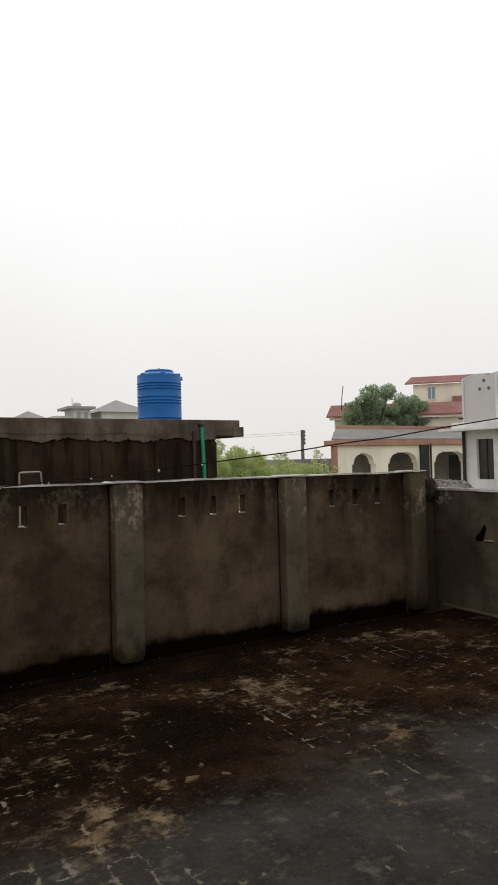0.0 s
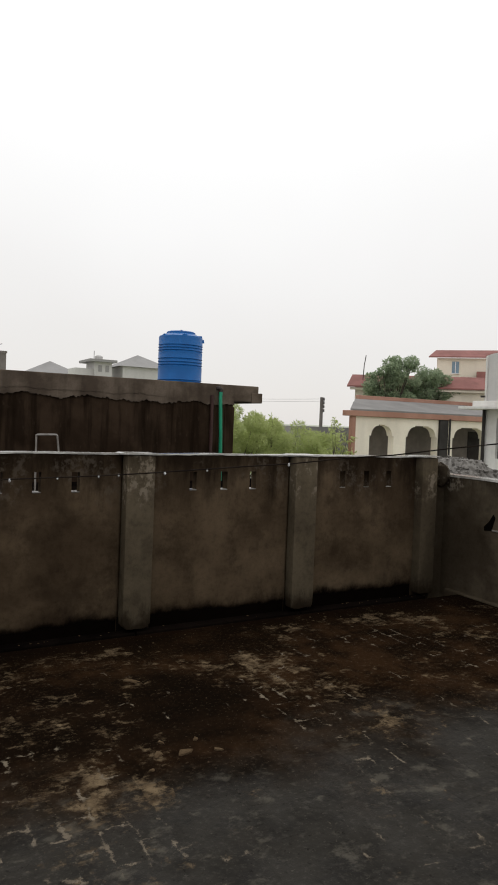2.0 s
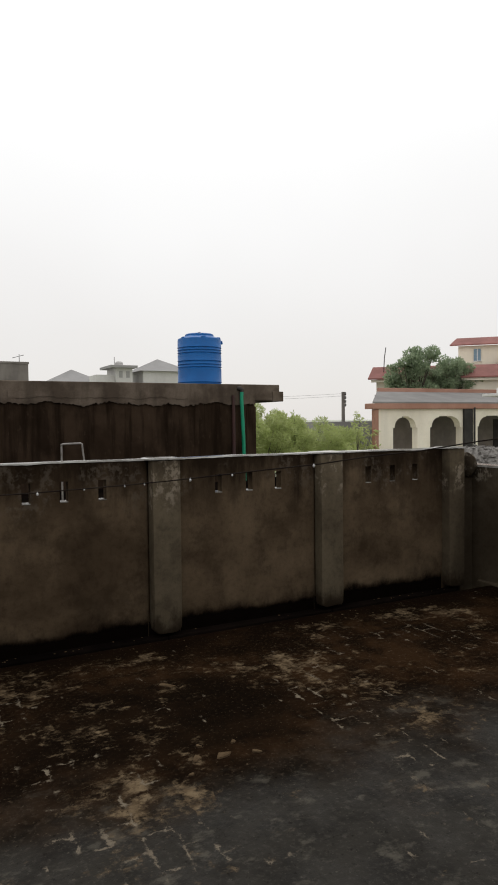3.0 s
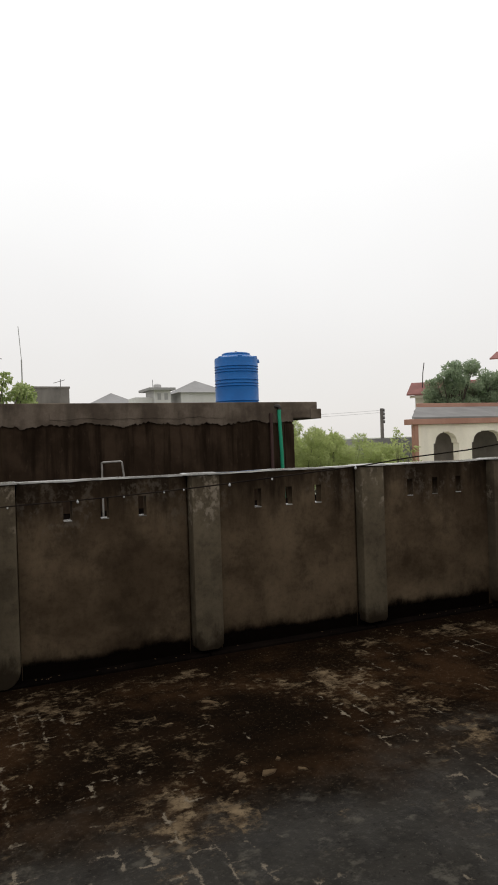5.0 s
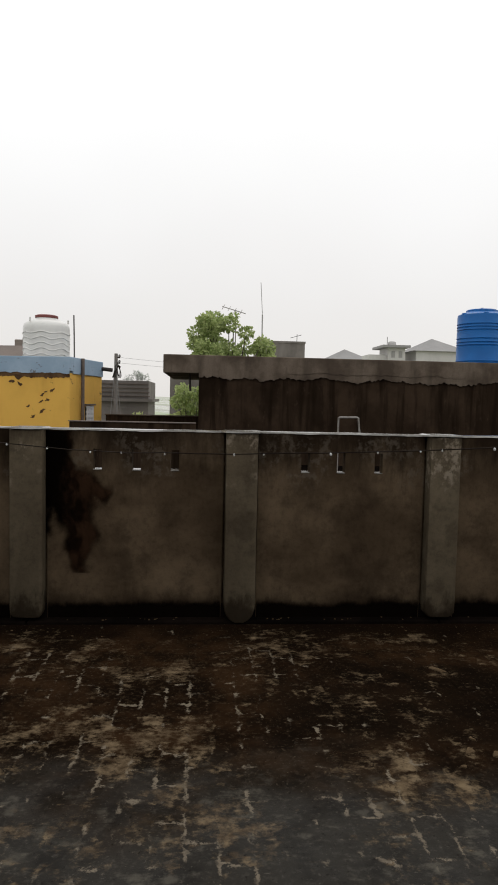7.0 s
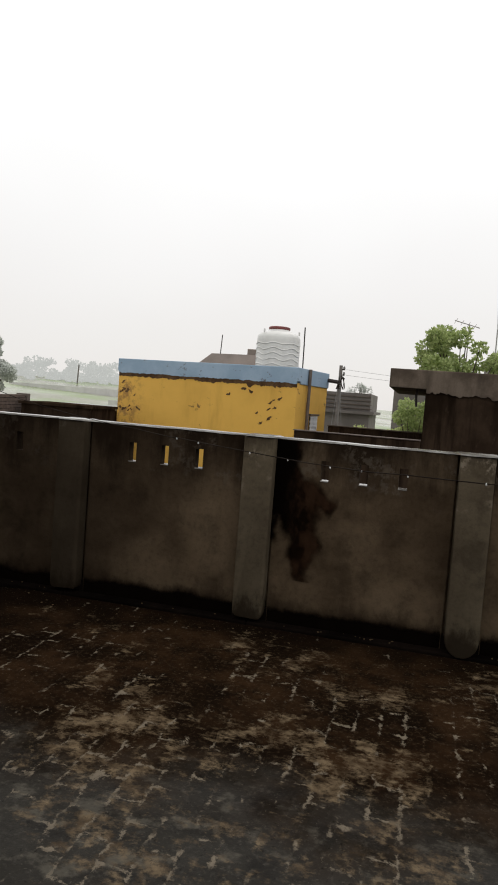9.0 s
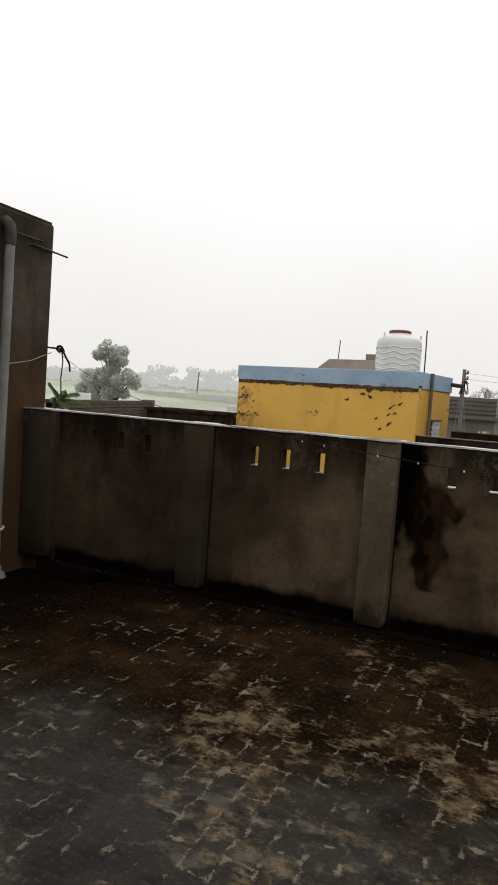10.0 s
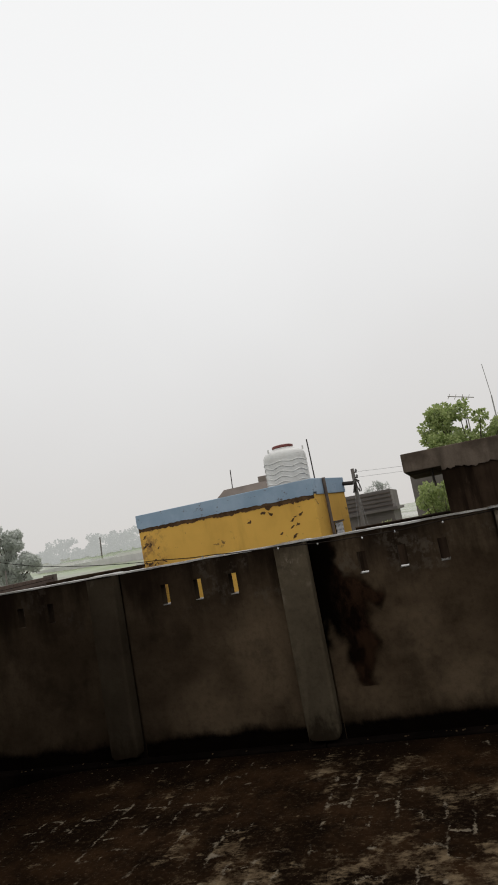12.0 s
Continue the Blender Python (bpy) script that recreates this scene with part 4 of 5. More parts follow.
def build_blue_tank():
    c = (7.03, 15.9, 2.54)
    t = empty("water_tank", "blue ribbed plastic water tank on the flat roof", "water tank", at=c)
    part("body", lathe(tank_profile(0.572, 1.22, (0.04 + 0.03, 0.46, 0.53, 0.62, 0.83, 0.90, 0.97)), c, 48), M_BLUE, t, smooth=True)
    part("lid", lathe([(0.36, 1.27), (0.375, 1.285), (0.375, 1.325), (0.34, 1.345), (0.10, 1.36), (0.05, 1.365)], c, 40), M_BLUE, t, "blue screw lid", smooth=True)
    part("knob", lathe([(0.04, 1.36), (0.045, 1.385), (0.03, 1.40)], c, 12), M_RUST, t, "small dark lid knob", smooth=True)
    for a in (0.3, 1.9, 3.4, 4.5, 5.6):
        x, y = c[0] + 0.50 * math.cos(a), c[1] + 0.50 * math.sin(a)
        part("lug", one_box(x - 0.06, x + 0.06, y - 0.06, y + 0.06, c[2] + 1.18, c[2] + 1.245, bevel=0.02), M_BLUE, t, "moulded lifting lug", smooth=True)
    part("outlet", one_tube([(c[0] + 0.46, c[1] - 0.2, c[2] + 1.15), (c[0] + 0.54, c[1] - 0.22, c[2] + 1.15), (c[0] + 0.55, c[1] - 0.22, c[2] + 1.08)], 0.03, 8), M_BLUE, t, "inlet fitting", smooth=True)


build_blue_tank()

# ---- the yellow house ----
def build_yellow():
    c = Vector((-2.80, 15.0, 0))
    f, s = Vector((-0.982, 0.19, 0)), Vector((0.19, 0.982, 0))
    m = Matrix(((f.x, s.x, 0, c.x), (f.y, s.y, 0, c.y), (0, 0, 1, 0), (0, 0, 0, 1)))
    h = empty("yellow_house", "ochre yellow house with a faded blue parapet band", "house", at=(-4.8, 16, GROUND))
    part("wall", one_box(0, 5.04, 0, 2.12, GROUND, 2.06, m), M_YELLOW, h)
    part("parapet_front", one_box(-0.03, 5.07, -0.03, 0.14, 2.10, 2.42, m, 0.012), M_BLUEBAND, h, "faded blue parapet band")
    part("parapet_side", one_box(-0.03, 0.14, 0.141, 2.14, 2.04, 2.419, m, 0.012), M_BLUEBAND, h, "faded blue parapet band")
    part("parapet_side", one_box(4.9, 5.07, 0.141, 2.14, 2.04, 2.419, m, 0.012), M_BLUEBAND, h, "faded blue parapet band")
    part("parapet_back", one_box(0.141, 4.899, 1.97, 2.14, 2.0, 2.418, m, 0.012), M_BLUEBAND, h, "faded blue parapet band")
    part("roof", one_box(0.1, 4.95, 0.1, 2.0, 2.06, 2.20, m), M_WETROOF, h, "wet flat roof")
    # the band ends in a broken edge over a dark crack
    for top, low, y, thick, rough, seed, mat, what in ((2.115, 2.055, 0.0, 0.029, 0.030, 3.3, M_BLUEBAND, "broken lower edge of the blue band"),
                                                      (2.09, 2.005, 0.0, 0.012, 0.035, 2.2, M_BAREPLASTER, "dark crack under the band"),
                                                      (2.08, 1.965, 0.0, 0.007, 0.055, 6.2, M_BAREPLASTER, "bare plaster under the band")):
        bm = ragged(0.0, 5.04, top, low, y, thick, 0.025, rough, seed)
        bmesh.ops.transform(bm, matrix=m, verts=bm.verts)
        part("broken_edge", bm, mat, h, what)
    bm = ragged(0.02, 1.6, 2.06, 1.93, 0.0, 0.008, 0.04, 0.12, 7.2)
    bmesh.ops.transform(bm, matrix=m, verts=bm.verts)
    part("crack", bm, M_BAREPLASTER, h, "dark broken plaster line under the band")
    rng = random.Random(11)
    for u, z in ((4.95, 1.16), (4.88, 1.10), (4.80, 1.13), (4.66, 1.20), (4.60, 1.12), (4.68, 1.09), (4.42, 1.18), (4.34, 1.13), (4.86, 1.64), (4.92, 1.58), (4.74, 1.60), (4.50, 1.50), (4.90, 1.82), (1.18, 1.80), (0.85, 1.08), (0.66, 1.18), (0.62, 1.58), (0.55, 1.63), (0.42, 1.66), (0.68, 1.40), (0.52, 1.44), (0.98, 1.30), (1.35, 1.86), (1.75, 1.70)):
        bm = bmesh.new()
        s = rng.uniform(0.6, 1.5)
        tilt = rng.uniform(-0.9, 0.6)
        ring = [(u + 0.06 * s * rng.uniform(0.3, 1.3) * math.cos(a), z + 0.034 * s * rng.uniform(0.2, 1.4) * math.sin(a) + 0.05 * s * tilt * math.cos(a)) for a in [k * math.pi / 5 for k in range(10)]]
        fr = [bm.verts.new(m @ Vector((x, -0.005, zz))) for x, zz in ring]
        bk = [bm.verts.new(m @ Vector((x, 0.005, zz))) for x, zz in ring]
        bm.faces.new(fr)
        for i in range(10):
            bm.faces.new((fr[i], bk[i], bk[(i + 1) % 10], fr[(i + 1) % 10]))
        bmesh.ops.recalc_face_normals(bm, faces=bm.faces)
        part("peeled_patch", bm, M_BAREPLASTER, h, "patch of peeled paint")
    part("rain_pipe", one_tube([m @ Vector((-0.07, 0.62, 2.42)), m @ Vector((-0.07, 0.62, 1.9)), m @ Vector((-0.07, 0.64, GROUND))], 0.04, 10), M_BROWNROOF, h, "brown rain pipe", smooth=True)
    part("spout", one_tube([m @ Vector((0.0, 2.05, 2.25)), m @ Vector((-0.3, 2.05, 2.22))], 0.05, 8), M_RUST, h, "short roof spout", smooth=True)
    win = part("window", one_box(-0.03, 0.02, 0.95, 1.42, 0.55, 1.30, m), M_DARKGLASS, h, "small side window")
    for k in range(7):
        z = 0.60 + 0.11 * k
        part("slat", one_box(-0.05, -0.02, 0.95, 1.42, z, z + 0.05, m), M_LATTICE, win, "white lattice bar")
    for k in range(5):
        v = 0.97 + 0.1 * k
        part("slat", one_box(-0.056, -0.026, v, v + 0.035, 0.57, 1.30, m), M_LATTICE, win, "white lattice bar")
    part("hood", one_box(-0.07, 0.01, 0.88, 1.5, 1.32, 1.36, m), M_BROWNROOF, h, "thin window hood")

    c = (-3.60, 16.27, 2.20)
    t = empty("water_tank", "white plastic water tank with wavy ribs and red lid", "water tank", at=c)
    part("body", lathe([(0.52, 0), (0.545, 0.03), (0.545, 0.90), (0.54, 0.98), (0.515, 1.04), (0.46, 1.09), (0.37, 1.13), (0.29, 1.16), (0.26, 1.19)], c, 48), M_TANKWHITE, t, smooth=True)
    for z, amp in ((0.16, 0.02), (0.30, 0.035), (0.43, 0.045), (0.56, 0.045), (0.69, 0.04), (0.82, 0.025)):
        pts = [Vector((c[0] + 0.545 * math.cos(a), c[1] + 0.545 * math.sin(a), c[2] + z + 0.7 * amp * math.sin(7 * a))) for a in [2 * math.pi * k / 96 for k in range(97)]]
        part("wavy_rib", one_tube(pts, 0.015, 6), M_TANKWHITE, t, smooth=True)
    part("lid", lathe([(0.25, 1.19), (0.27, 1.20), (0.27, 1.25), (0.22, 1.27), (0.05, 1.285)], c, 32), M_LIDRED, t, "dull red lid", smooth=True)
    for a in (0.2, 2.2, 4.1):
        x, y = c[0] + 0.5 * math.cos(a), c[1] + 0.5 * math.sin(a)
        part("lug", one_tube([(x, y, c[2] + 1.08), (x, y, c[2] + 1.17)], 0.022, 8), M_TANKWHITE, t, "moulded lifting lug")
    tagged(part("roof_pole", one_tube([(-2.95, 16.35, 2.2), (-2.96, 16.35, 3.0), (-2.97, 16.35, 3.50)], 0.016, 8), M_RUST), "thin dark steel pole on the yellow house roof", "pole")


build_yellow()

# ---- houses to the north-east ----
def arch_holes(spans, x0, x1, z0, z1, y0, y1, spring, crown):
    """A facade with openings whose heads are rounded at the corners."""
    bm = bmesh.new()
    def slab(a, b, lo, hi):
        box(bm, a, b, y0, y1, lo, hi)
    last = x0
    for a, b in spans:
        slab(last, a, z0, z1)
        r = min(0.55, (b - a) * 0.3)
        steps = 8
        lip = 0.11
        prof = [(a, spring), (a + lip, spring + 0.01)] + [(a + lip + r - r * math.cos(k * math.pi / 2 / steps), spring + (crown - spring) * math.sin(k * math.pi / 2 / steps)) for k in range(1, steps + 1)]
        prof += [(prof[-1][0] + 0.001, crown + 0.06)]
        prof += [(a + b - x, z) for x, z in prof[::-1]]
        for (p, zp), (q, zq) in zip(prof, prof[1:]):
            if q - p < 1e-6:
                continue
            vs = [bm.verts.new(v) for v in ((p, y0, zp), (q, y0, zq), (q, y0, z1), (p, y0, z1), (p, y1, zp), (q, y1, zq), (q, y1, z1), (p, y1, z1))]
            for f in ((0, 1, 2, 3), (7, 6, 5, 4), (0, 4, 5, 1), (3, 2, 6, 7)):
                bm.faces.new([vs[i] for i in f])
        last = b
    slab(last, x1, z0, z1)
    bmesh.ops.recalc_face_normals(bm, faces=bm.faces)
    return bm


def slope_roof(x0, x1, y0, y1, z0, z1, thick, hip=0.0, skew=0.0):
    bm = bmesh.new()
    lo = [bm.verts.new(v) for v in ((x0, y0, z0), (x1, y0, z0), (x1 - hip, y1, z1), (x0 + hip + skew, y1, z1))]
    hi = [bm.verts.new(v.co + Vector((0, 0, thick))) for v in lo]
    bm.faces.new(lo[::-1])
    bm.faces.new(hi)
    for i in range(4):
        bm.faces.new((lo[i], lo[(i + 1) % 4], hi[(i + 1) % 4], hi[i]))
    return bm


def build_arch_house():
    h = empty("arcade_house", "cream house with arched porch, terracotta trim and red roofs", "house", at=(28, 30, GROUND))
    part("porch_wall", arch_holes(((23.35, 25.05), (25.95, 28.3), (29.55, 32.3), (33.2, 35.6)), 22.35, 37.0, -0.9, 2.12, 28.0, 28.45, 1.1, 1.66), M_CREAM, h, smooth=True)
    part("porch_base", one_box(22.3, 37.0, 28.0, 30.6, GROUND, -0.9), M_CREAM, h)
    part("corner_pier", one_box(22.08, 22.345, 27.93, 28.2, GROUND, 2.12, bevel=0.02), M_TERRA, h, "terracotta painted corner pier")
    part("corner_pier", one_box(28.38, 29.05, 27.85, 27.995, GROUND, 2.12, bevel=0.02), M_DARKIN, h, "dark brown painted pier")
    part("porch_back", one_box(24.3, 37.0, 30.6, 30.8, -0.9, 3.0), M_PORCHIN, h, "back wall of the porch, shade in its colour")
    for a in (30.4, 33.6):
        part("doorway", one_box(a, a + 1.3, 30.56, 30.62, -0.9, 1.5), M_DARKIN, h, "doorway in the porch, its shade in the colour")
    part("beam", one_box(21.85, 37.0, 27.8, 28.5, 2.13, 2.42, bevel=0.02), M_TERRA, h, "terracotta beam over the arches")
    part("porch_roof", slope_roof(21.85, 37.0, 27.82, 30.9, 2.43, 3.12, 0.08, 0.0, 2.7), M_BRIGHTSHEET, h, "grey sloping porch roof")
    part("ridge_trim", one_box(24.7, 34.8, 30.9, 31.1, 3.14, 3.42, bevel=0.02), M_TERRA, h, "terracotta trim above the porch")
    # the rooms behind stand at an angle to the porch
    m = Matrix(((0.777, 0.629, 0, 28.3), (-0.629, 0.777, 0, 36.2), (0, 0, 1, 0), (0, 0, 0, 1)))
    part("upper_wall", one_box(0.25, 14, 0.5, 6, GROUND, 4.3, m), M_CREAM, h)
    bm = slope_roof(-0.3, 14, 0.0, 1.5, 4.26, 5.12, 0.10, 0.30)
    bmesh.ops.transform(bm, matrix=m, verts=bm.verts)
    part("eaves_roof", bm, M_ROOFRED, h, "red tiled eaves roof")
    part("fascia", one_box(-0.1, 14, 0.12, 0.5, 4.10, 4.25, m), M_CREAM, h, "pale fascia board")
    part("antenna", one_tube([m @ Vector((0.75, 0.8, 4.8)), m @ Vector((0.8, 0.8, 5.8)), m @ Vector((0.9, 0.8, 6.5))], 0.03, 6), M_RUST, h, "thin roof aerial")
    m = Matrix(((0.695, 0.719, 0, 39.0), (-0.719, 0.695, 0, 39.5), (0, 0, 1, 0), (0, 0, 0, 1)))
    part("tower_wall", one_box(0.25, 9, 0.3, 5, GROUND, 7.32, m), M_CREAM, h, "cream upper storey")
    bm = slope_roof(-0.40, 9.4, -0.1, 1.4, 7.32, 7.98, 0.10, 0.5)
    bmesh.ops.transform(bm, matrix=m, verts=bm.verts)
    part("tower_roof", bm, M_ROOFRED, h, "red tiled tower roof")
    bm = slope_roof(-2.0, 9.0, -1.9, -0.5, 4.95, 5.62, 0.08, 0.2)
    bmesh.ops.transform(bm, matrix=m, verts=bm.verts)
    part("mid_roof", bm, M_ROOFRED, h, "red tiled middle roof")
    part("mid_wall", one_box(-1.7, 9.0, -1.5, 0.29, GROUND, 4.94, m), M_CREAM, h)
    part("chimney", one_box(3.3, 4.8, -0.6, 0.2, 5.3, 6.2, m), M_ROOFRED, h, "red brick chimney block")
    w = part("window", one_box(1.42, 1.95, 0.24, 0.29, 6.12, 7.04, m), M_BLUEGLASS, h, "pale blue window")
    part("mullion", one_box(1.66, 1.71, 0.21, 0.24, 6.12, 7.04, m), M_LATTICE, w)
    part("sill", one_box(1.36, 2.01, 0.2, 0.29, 6.05, 6.11, m), M_LATTICE, w)
    part("rain_pipe", one_tube([(29.1, 27.8, 2.2), (29.1, 27.8, GROUND)], 0.06, 8), M_DARKIN, h, "dark rain pipe")


build_arch_house()


def build_white_house():
    h = empty("white_house", "white painted house with scalloped parapet and dark windows", "house", at=(24, 16, GROUND))
    # local x runs south from the corner at y = 19.67, local y outwards into the house
    m = Matrix(((0, 1, 0, 22.7), (-1, 0, 0, 19.67), (0, 0, 1, 0), (0, 0, 0, 1)))
    xs = [0, 0.69, 1.55, 2.22, 3.07, 8.0]
    zs = [GROUND, 0.45, 2.14, 2.55]
    part("wall", holed(xs, zs, [(1, 1), (3, 1)], 0, 0.25, m), M_WHITE, h)
    for a, b in ((0.69, 1.55), (2.22, 3.07)):
        w = part("window", one_box(a, b, 0.14, 0.18, 0.45, 2.14, m), M_DARKGLASS, h, "dark window")
        part("mullion", one_box((a + b) / 2 - 0.02, (a + b) / 2 + 0.02, 0.10, 0.14, 0.45, 2.14, m), M_RUST, w)
    part("end_wall", one_box(0, 0.25, 0.251, 8, GROUND, 2.55, m), M_WHITE, h)
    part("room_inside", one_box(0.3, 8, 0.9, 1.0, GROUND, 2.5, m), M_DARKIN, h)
    part("canopy", one_box(-0.75, 3.3, -0.75, 0.6, 2.50, 2.62, m, 0.015), M_WHITE, h, "thin concrete window canopy")
    part("canopy_face", one_box(-0.35, 3.3, -0.35, 0.1, 2.62, 2.86, m, 0.03), M_WHITE, h, "stepped canopy")
    part("canopy", one_box(3.3, 8.0, -0.9, 0.6, 2.70, 3.12, m, 0.02), M_WHITE, h, "deeper concrete canopy")

    def scallop(x):
        return 4.80 + 0.10 * abs(math.sin(math.pi * x / 1.35)) - 0.01 * x
    n = 41
    part("parapet", holed([8.0 * i / (n - 1) for i in range(n)], [2.55, 4.0], [], 0.02, 0.22, m, scallop), M_PALE, h, "tall scalloped parapet, grey with damp")
    # grey discs for the holes: the shade inside is their colour
    for u, z in ((1.16, 4.58), (0.93, 4.24), (1.40, 4.24), (2.90, 4.52), (2.62, 4.20), (3.18, 4.20)):
        bm = bmesh.new()
        tube(bm, [m @ Vector((u, 0.008, z)), m @ Vector((u, 0.05, z))], 0.075, 12)
        part("round_hole", bm, M_GREY, h, "round hole, its dark put in as a grey disc")
    for u in (0.0, 1.75, 3.6, 5.4):
        part("rib", one_box(u, u + 0.10, -0.03, 0.02, 2.55, 4.77 - 0.01 * u, m, 0.01), M_WHITE, h, "shallow upright rib")
    part("rain_pipe", one_tube([m @ Vector((0.10, -0.10, 2.5)), m @ Vector((0.10, -0.10, GROUND))], 0.07, 8), M_DARKIN, h, "dark rain pipe at the corner")
    part("lamp_box", one_box(-0.15, 0.05, -0.1, 0.02, 3.02, 3.10, m), M_RUST, h, "small dark fitting")


build_white_house()


def build_heap():
    block = part("low_house", one_box(13.6, 19.5, 12.4, 19.0, GROUND, 0.1), M_GREY)
    tagged(block, "low grey flat-roofed house", "house")
    bm = bmesh.new()
    n = 26
    rng = random.Random(3)
    g = [[None] * n for _ in range(n)]
    for i in range(n):
        for j in range(n):
            u, v = i / (n - 1), j / (n - 1)
            e = min(1.0, 3.0 * min(u, 1 - u), 4.0 * min(v, 1 - v))
            z = 0.1 + 0.60 * e + 0.10 * e * noise.noise((u * 6, v * 6, 0)) + 0.03 * e * rng.uniform(-1, 1)
            g[i][j] = bm.verts.new((14.7 + 2.0 * u, 13.2 + 2.4 * v, max(0.1, z)))
    for i in range(n - 1):
        for j in range(n - 1):
            bm.faces.new((g[i][j], g[i + 1][j], g[i + 1][j + 1], g[i][j + 1]))
    for k in range(150):
        u, v, r = rng.uniform(0.1, 0.9), rng.uniform(0.05, 0.9), rng.uniform(0.025, 0.07)
        at = g[int(u * 25)][int(v * 25)].co
        turn = Matrix.Translation(at + Vector((0, 0, 0.3 * r))) @ Matrix.Rotation(rng.uniform(0, 3), 4, "Z") @ Matrix.Rotation(rng.uniform(-0.6, 0.6), 4, "X")
        box(bm, -r, r, -0.6 * r, 0.6 * r, -0.45 * r, 0.45 * r, turn)
    tagged(part("rubble_heap", bm, M_RUBBLE), "heap of grey rubble on a flat roof", "rubble", kind="stuff")


build_heap()


def block(name, label, x0, x1, y0, y1, top, mat, roof=None, category="house", cap=0.0, group=""):
    h = empty(name, label, category, group, at=((x0 + x1) / 2, (y0 + y1) / 2, GROUND))
    part("wall", one_box(x0, x1, y0, y1, land(math.hypot(x0, y0)) - 0.2, top), mat, h)
    if cap:
        part("cornice", one_box(x0 - cap, x1 + cap, y0 - cap, y1 + cap, top, top + 0.18), roof or mat, h)
    return h


def hip(bm, x0, x1, y0, y1, z0, z1, ridge):
    lo = [bm.verts.new(v) for v in ((x0, y0, z0), (x1, y0, z0), (x1, y1, z0), (x0, y1, z0))]
    ym, xm = (y0 + y1) / 2, (x0 + x1) / 2
    a, b = bm.verts.new((xm - ridge, ym, z1)), bm.verts.new((xm + ridge, ym, z1))
    for f in ((lo[0], lo[1], b, a), (lo[1], lo[2], b), (lo[2], lo[3], a, b), (lo[3], lo[0], a), lo[::-1]):
        bm.faces.new(f)
    return bm


def build_far_houses():
    g = block("block_house", "grey block house with a wide ledge", -6.6, -3.0, 40, 46, 1.25, M_GREY)
    part("upper_wall", one_box(-6.7, -2.98, 40.0, 46.0, 1.42, 2.5), M_GREY, g)
    part("ledge", one_box(-6.9, -2.72, 39.7, 46.3, 1.25, 1.42), M_GREY, g, "projecting concrete ledge")
    for k in range(4):
        part("course", one_box(-6.72, -2.97 + 0.03 * k, 39.93, 40.02, 2.28 - 0.24 * k, 2.32 - 0.24 * k), M_BROWNROOF, g, "projecting course of blocks")
    block("grey_shed", "plain grey cement shed behind the tree", -1.25, 1.6, 30, 34, 2.6, M_GREY, category="shed")
    b = block("flat_house", "grey flat-roofed house in the rain", 5.3, 9.5, 60, 66, 6.68, M_GREY, cap=0.06)
    part("aerial", one_tube([(8.9, 61, 6.8), (8.9, 61, 7.6)], 0.03, 6), M_RUST, b)
    part("aerial_arm", one_tube([(8.3, 61, 7.25), (9.3, 61, 7.55)], 0.025, 6), M_RUST, b)
    # a group of pale houses
    h = block("hip_roof_house", "pale house with a hipped sheet roof", 16.9, 23.6, 90, 96, 6.9, M_PALE)
    part("roof", hip(bmesh.new(), 16.4, 24.2, 89.5, 96.5, 6.9, 8.85, 0.03), M_PALEROOF, h)
    h = block("tower_house", "pale square house with a flat overhanging roof", 22.9, 25.0, 80, 84, 8.2, M_PALE)
    part("roof", one_box(22.1, 25.5, 79.4, 84.6, 8.2, 8.5), M_PALEROOF, h)
    part("low_wing", one_box(20.6, 22.9, 80.5, 84, GROUND, 7.35), M_PALE, h)
    part("roof_tank", lathe([(0.5, 8.5), (0.5, 9.0), (0.3, 9.15)], (23.9, 82, 0), 14), M_PALE, h)
    part("aerial", one_tube([(23.3, 82, 8.5), (23.3, 82, 9.7)], 0.04, 6), M_PALEROOF, h)
    for x in (23.3, 24.2):
        part("window", one_box(x, x + 0.45, 79.96, 79.99, 7.0, 7.8), M_PALEROOF, h)
    h = block("hip_roof_house", "pale house with a broad hipped roof", 26.4, 32.6, 80, 87, 7.9, M_PALE)
    part("roof", hip(bmesh.new(), 25.9, 33.1, 79.5, 87.5, 7.9, 9.75, 0.03), M_PALEROOF, h)
    h = block("brown_house", "brown-grey house with a low hipped roof", -11.0, -8.1, 32, 36, 3.25, M_DUSTY)
    bm = bmesh.new()
    lo = [bm.verts.new(v) for v in ((-11.1, 31.8, 3.25), (-8.0, 31.8, 3.25), (-8.0, 36.2, 3.25), (-11.1, 36.2, 3.25))]
    hi = [bm.verts.new(v) for v in ((-10.6, 32.3, 3.82), (-8.05, 32.3, 3.86), (-8.05, 35.7, 3.86), (-10.6, 35.7, 3.82))]
    bm.faces.new(hi)
    for i in range(4):
        bm.faces.new((lo[i], lo[(i + 1) % 4], hi[(i + 1) % 4], hi[i]))
    part("roof", bm, M_DUSTY, h)
    part("chimney", one_box(-8.75, -8.15, 32.4, 33.0, 3.8, 4.15, bevel=0.03), M_DUSTY, h, "small brown chimney")
    part("aerial", one_tube([(-10.35, 33, 3.8), (-10.3, 33, 4.85)], 0.025, 6), M_RUST, h)
    tagged(part("boundary_wall", one_box(20.6, 27.5, 34, 34.3, GROUND, 1.46), M_SHEET), "plain grey boundary wall", "wall")
    # low wet roofs beside the yellow house
    h = block("low_house", "low house with a wet flat roof", -10.6, -7.9, 14.6, 19, 1.02, M_ROOM)
    part("roof", one_box(-10.65, -7.85, 14.55, 19.05, 1.02, 1.08), M_WETROOF, h, "wet flat roof")
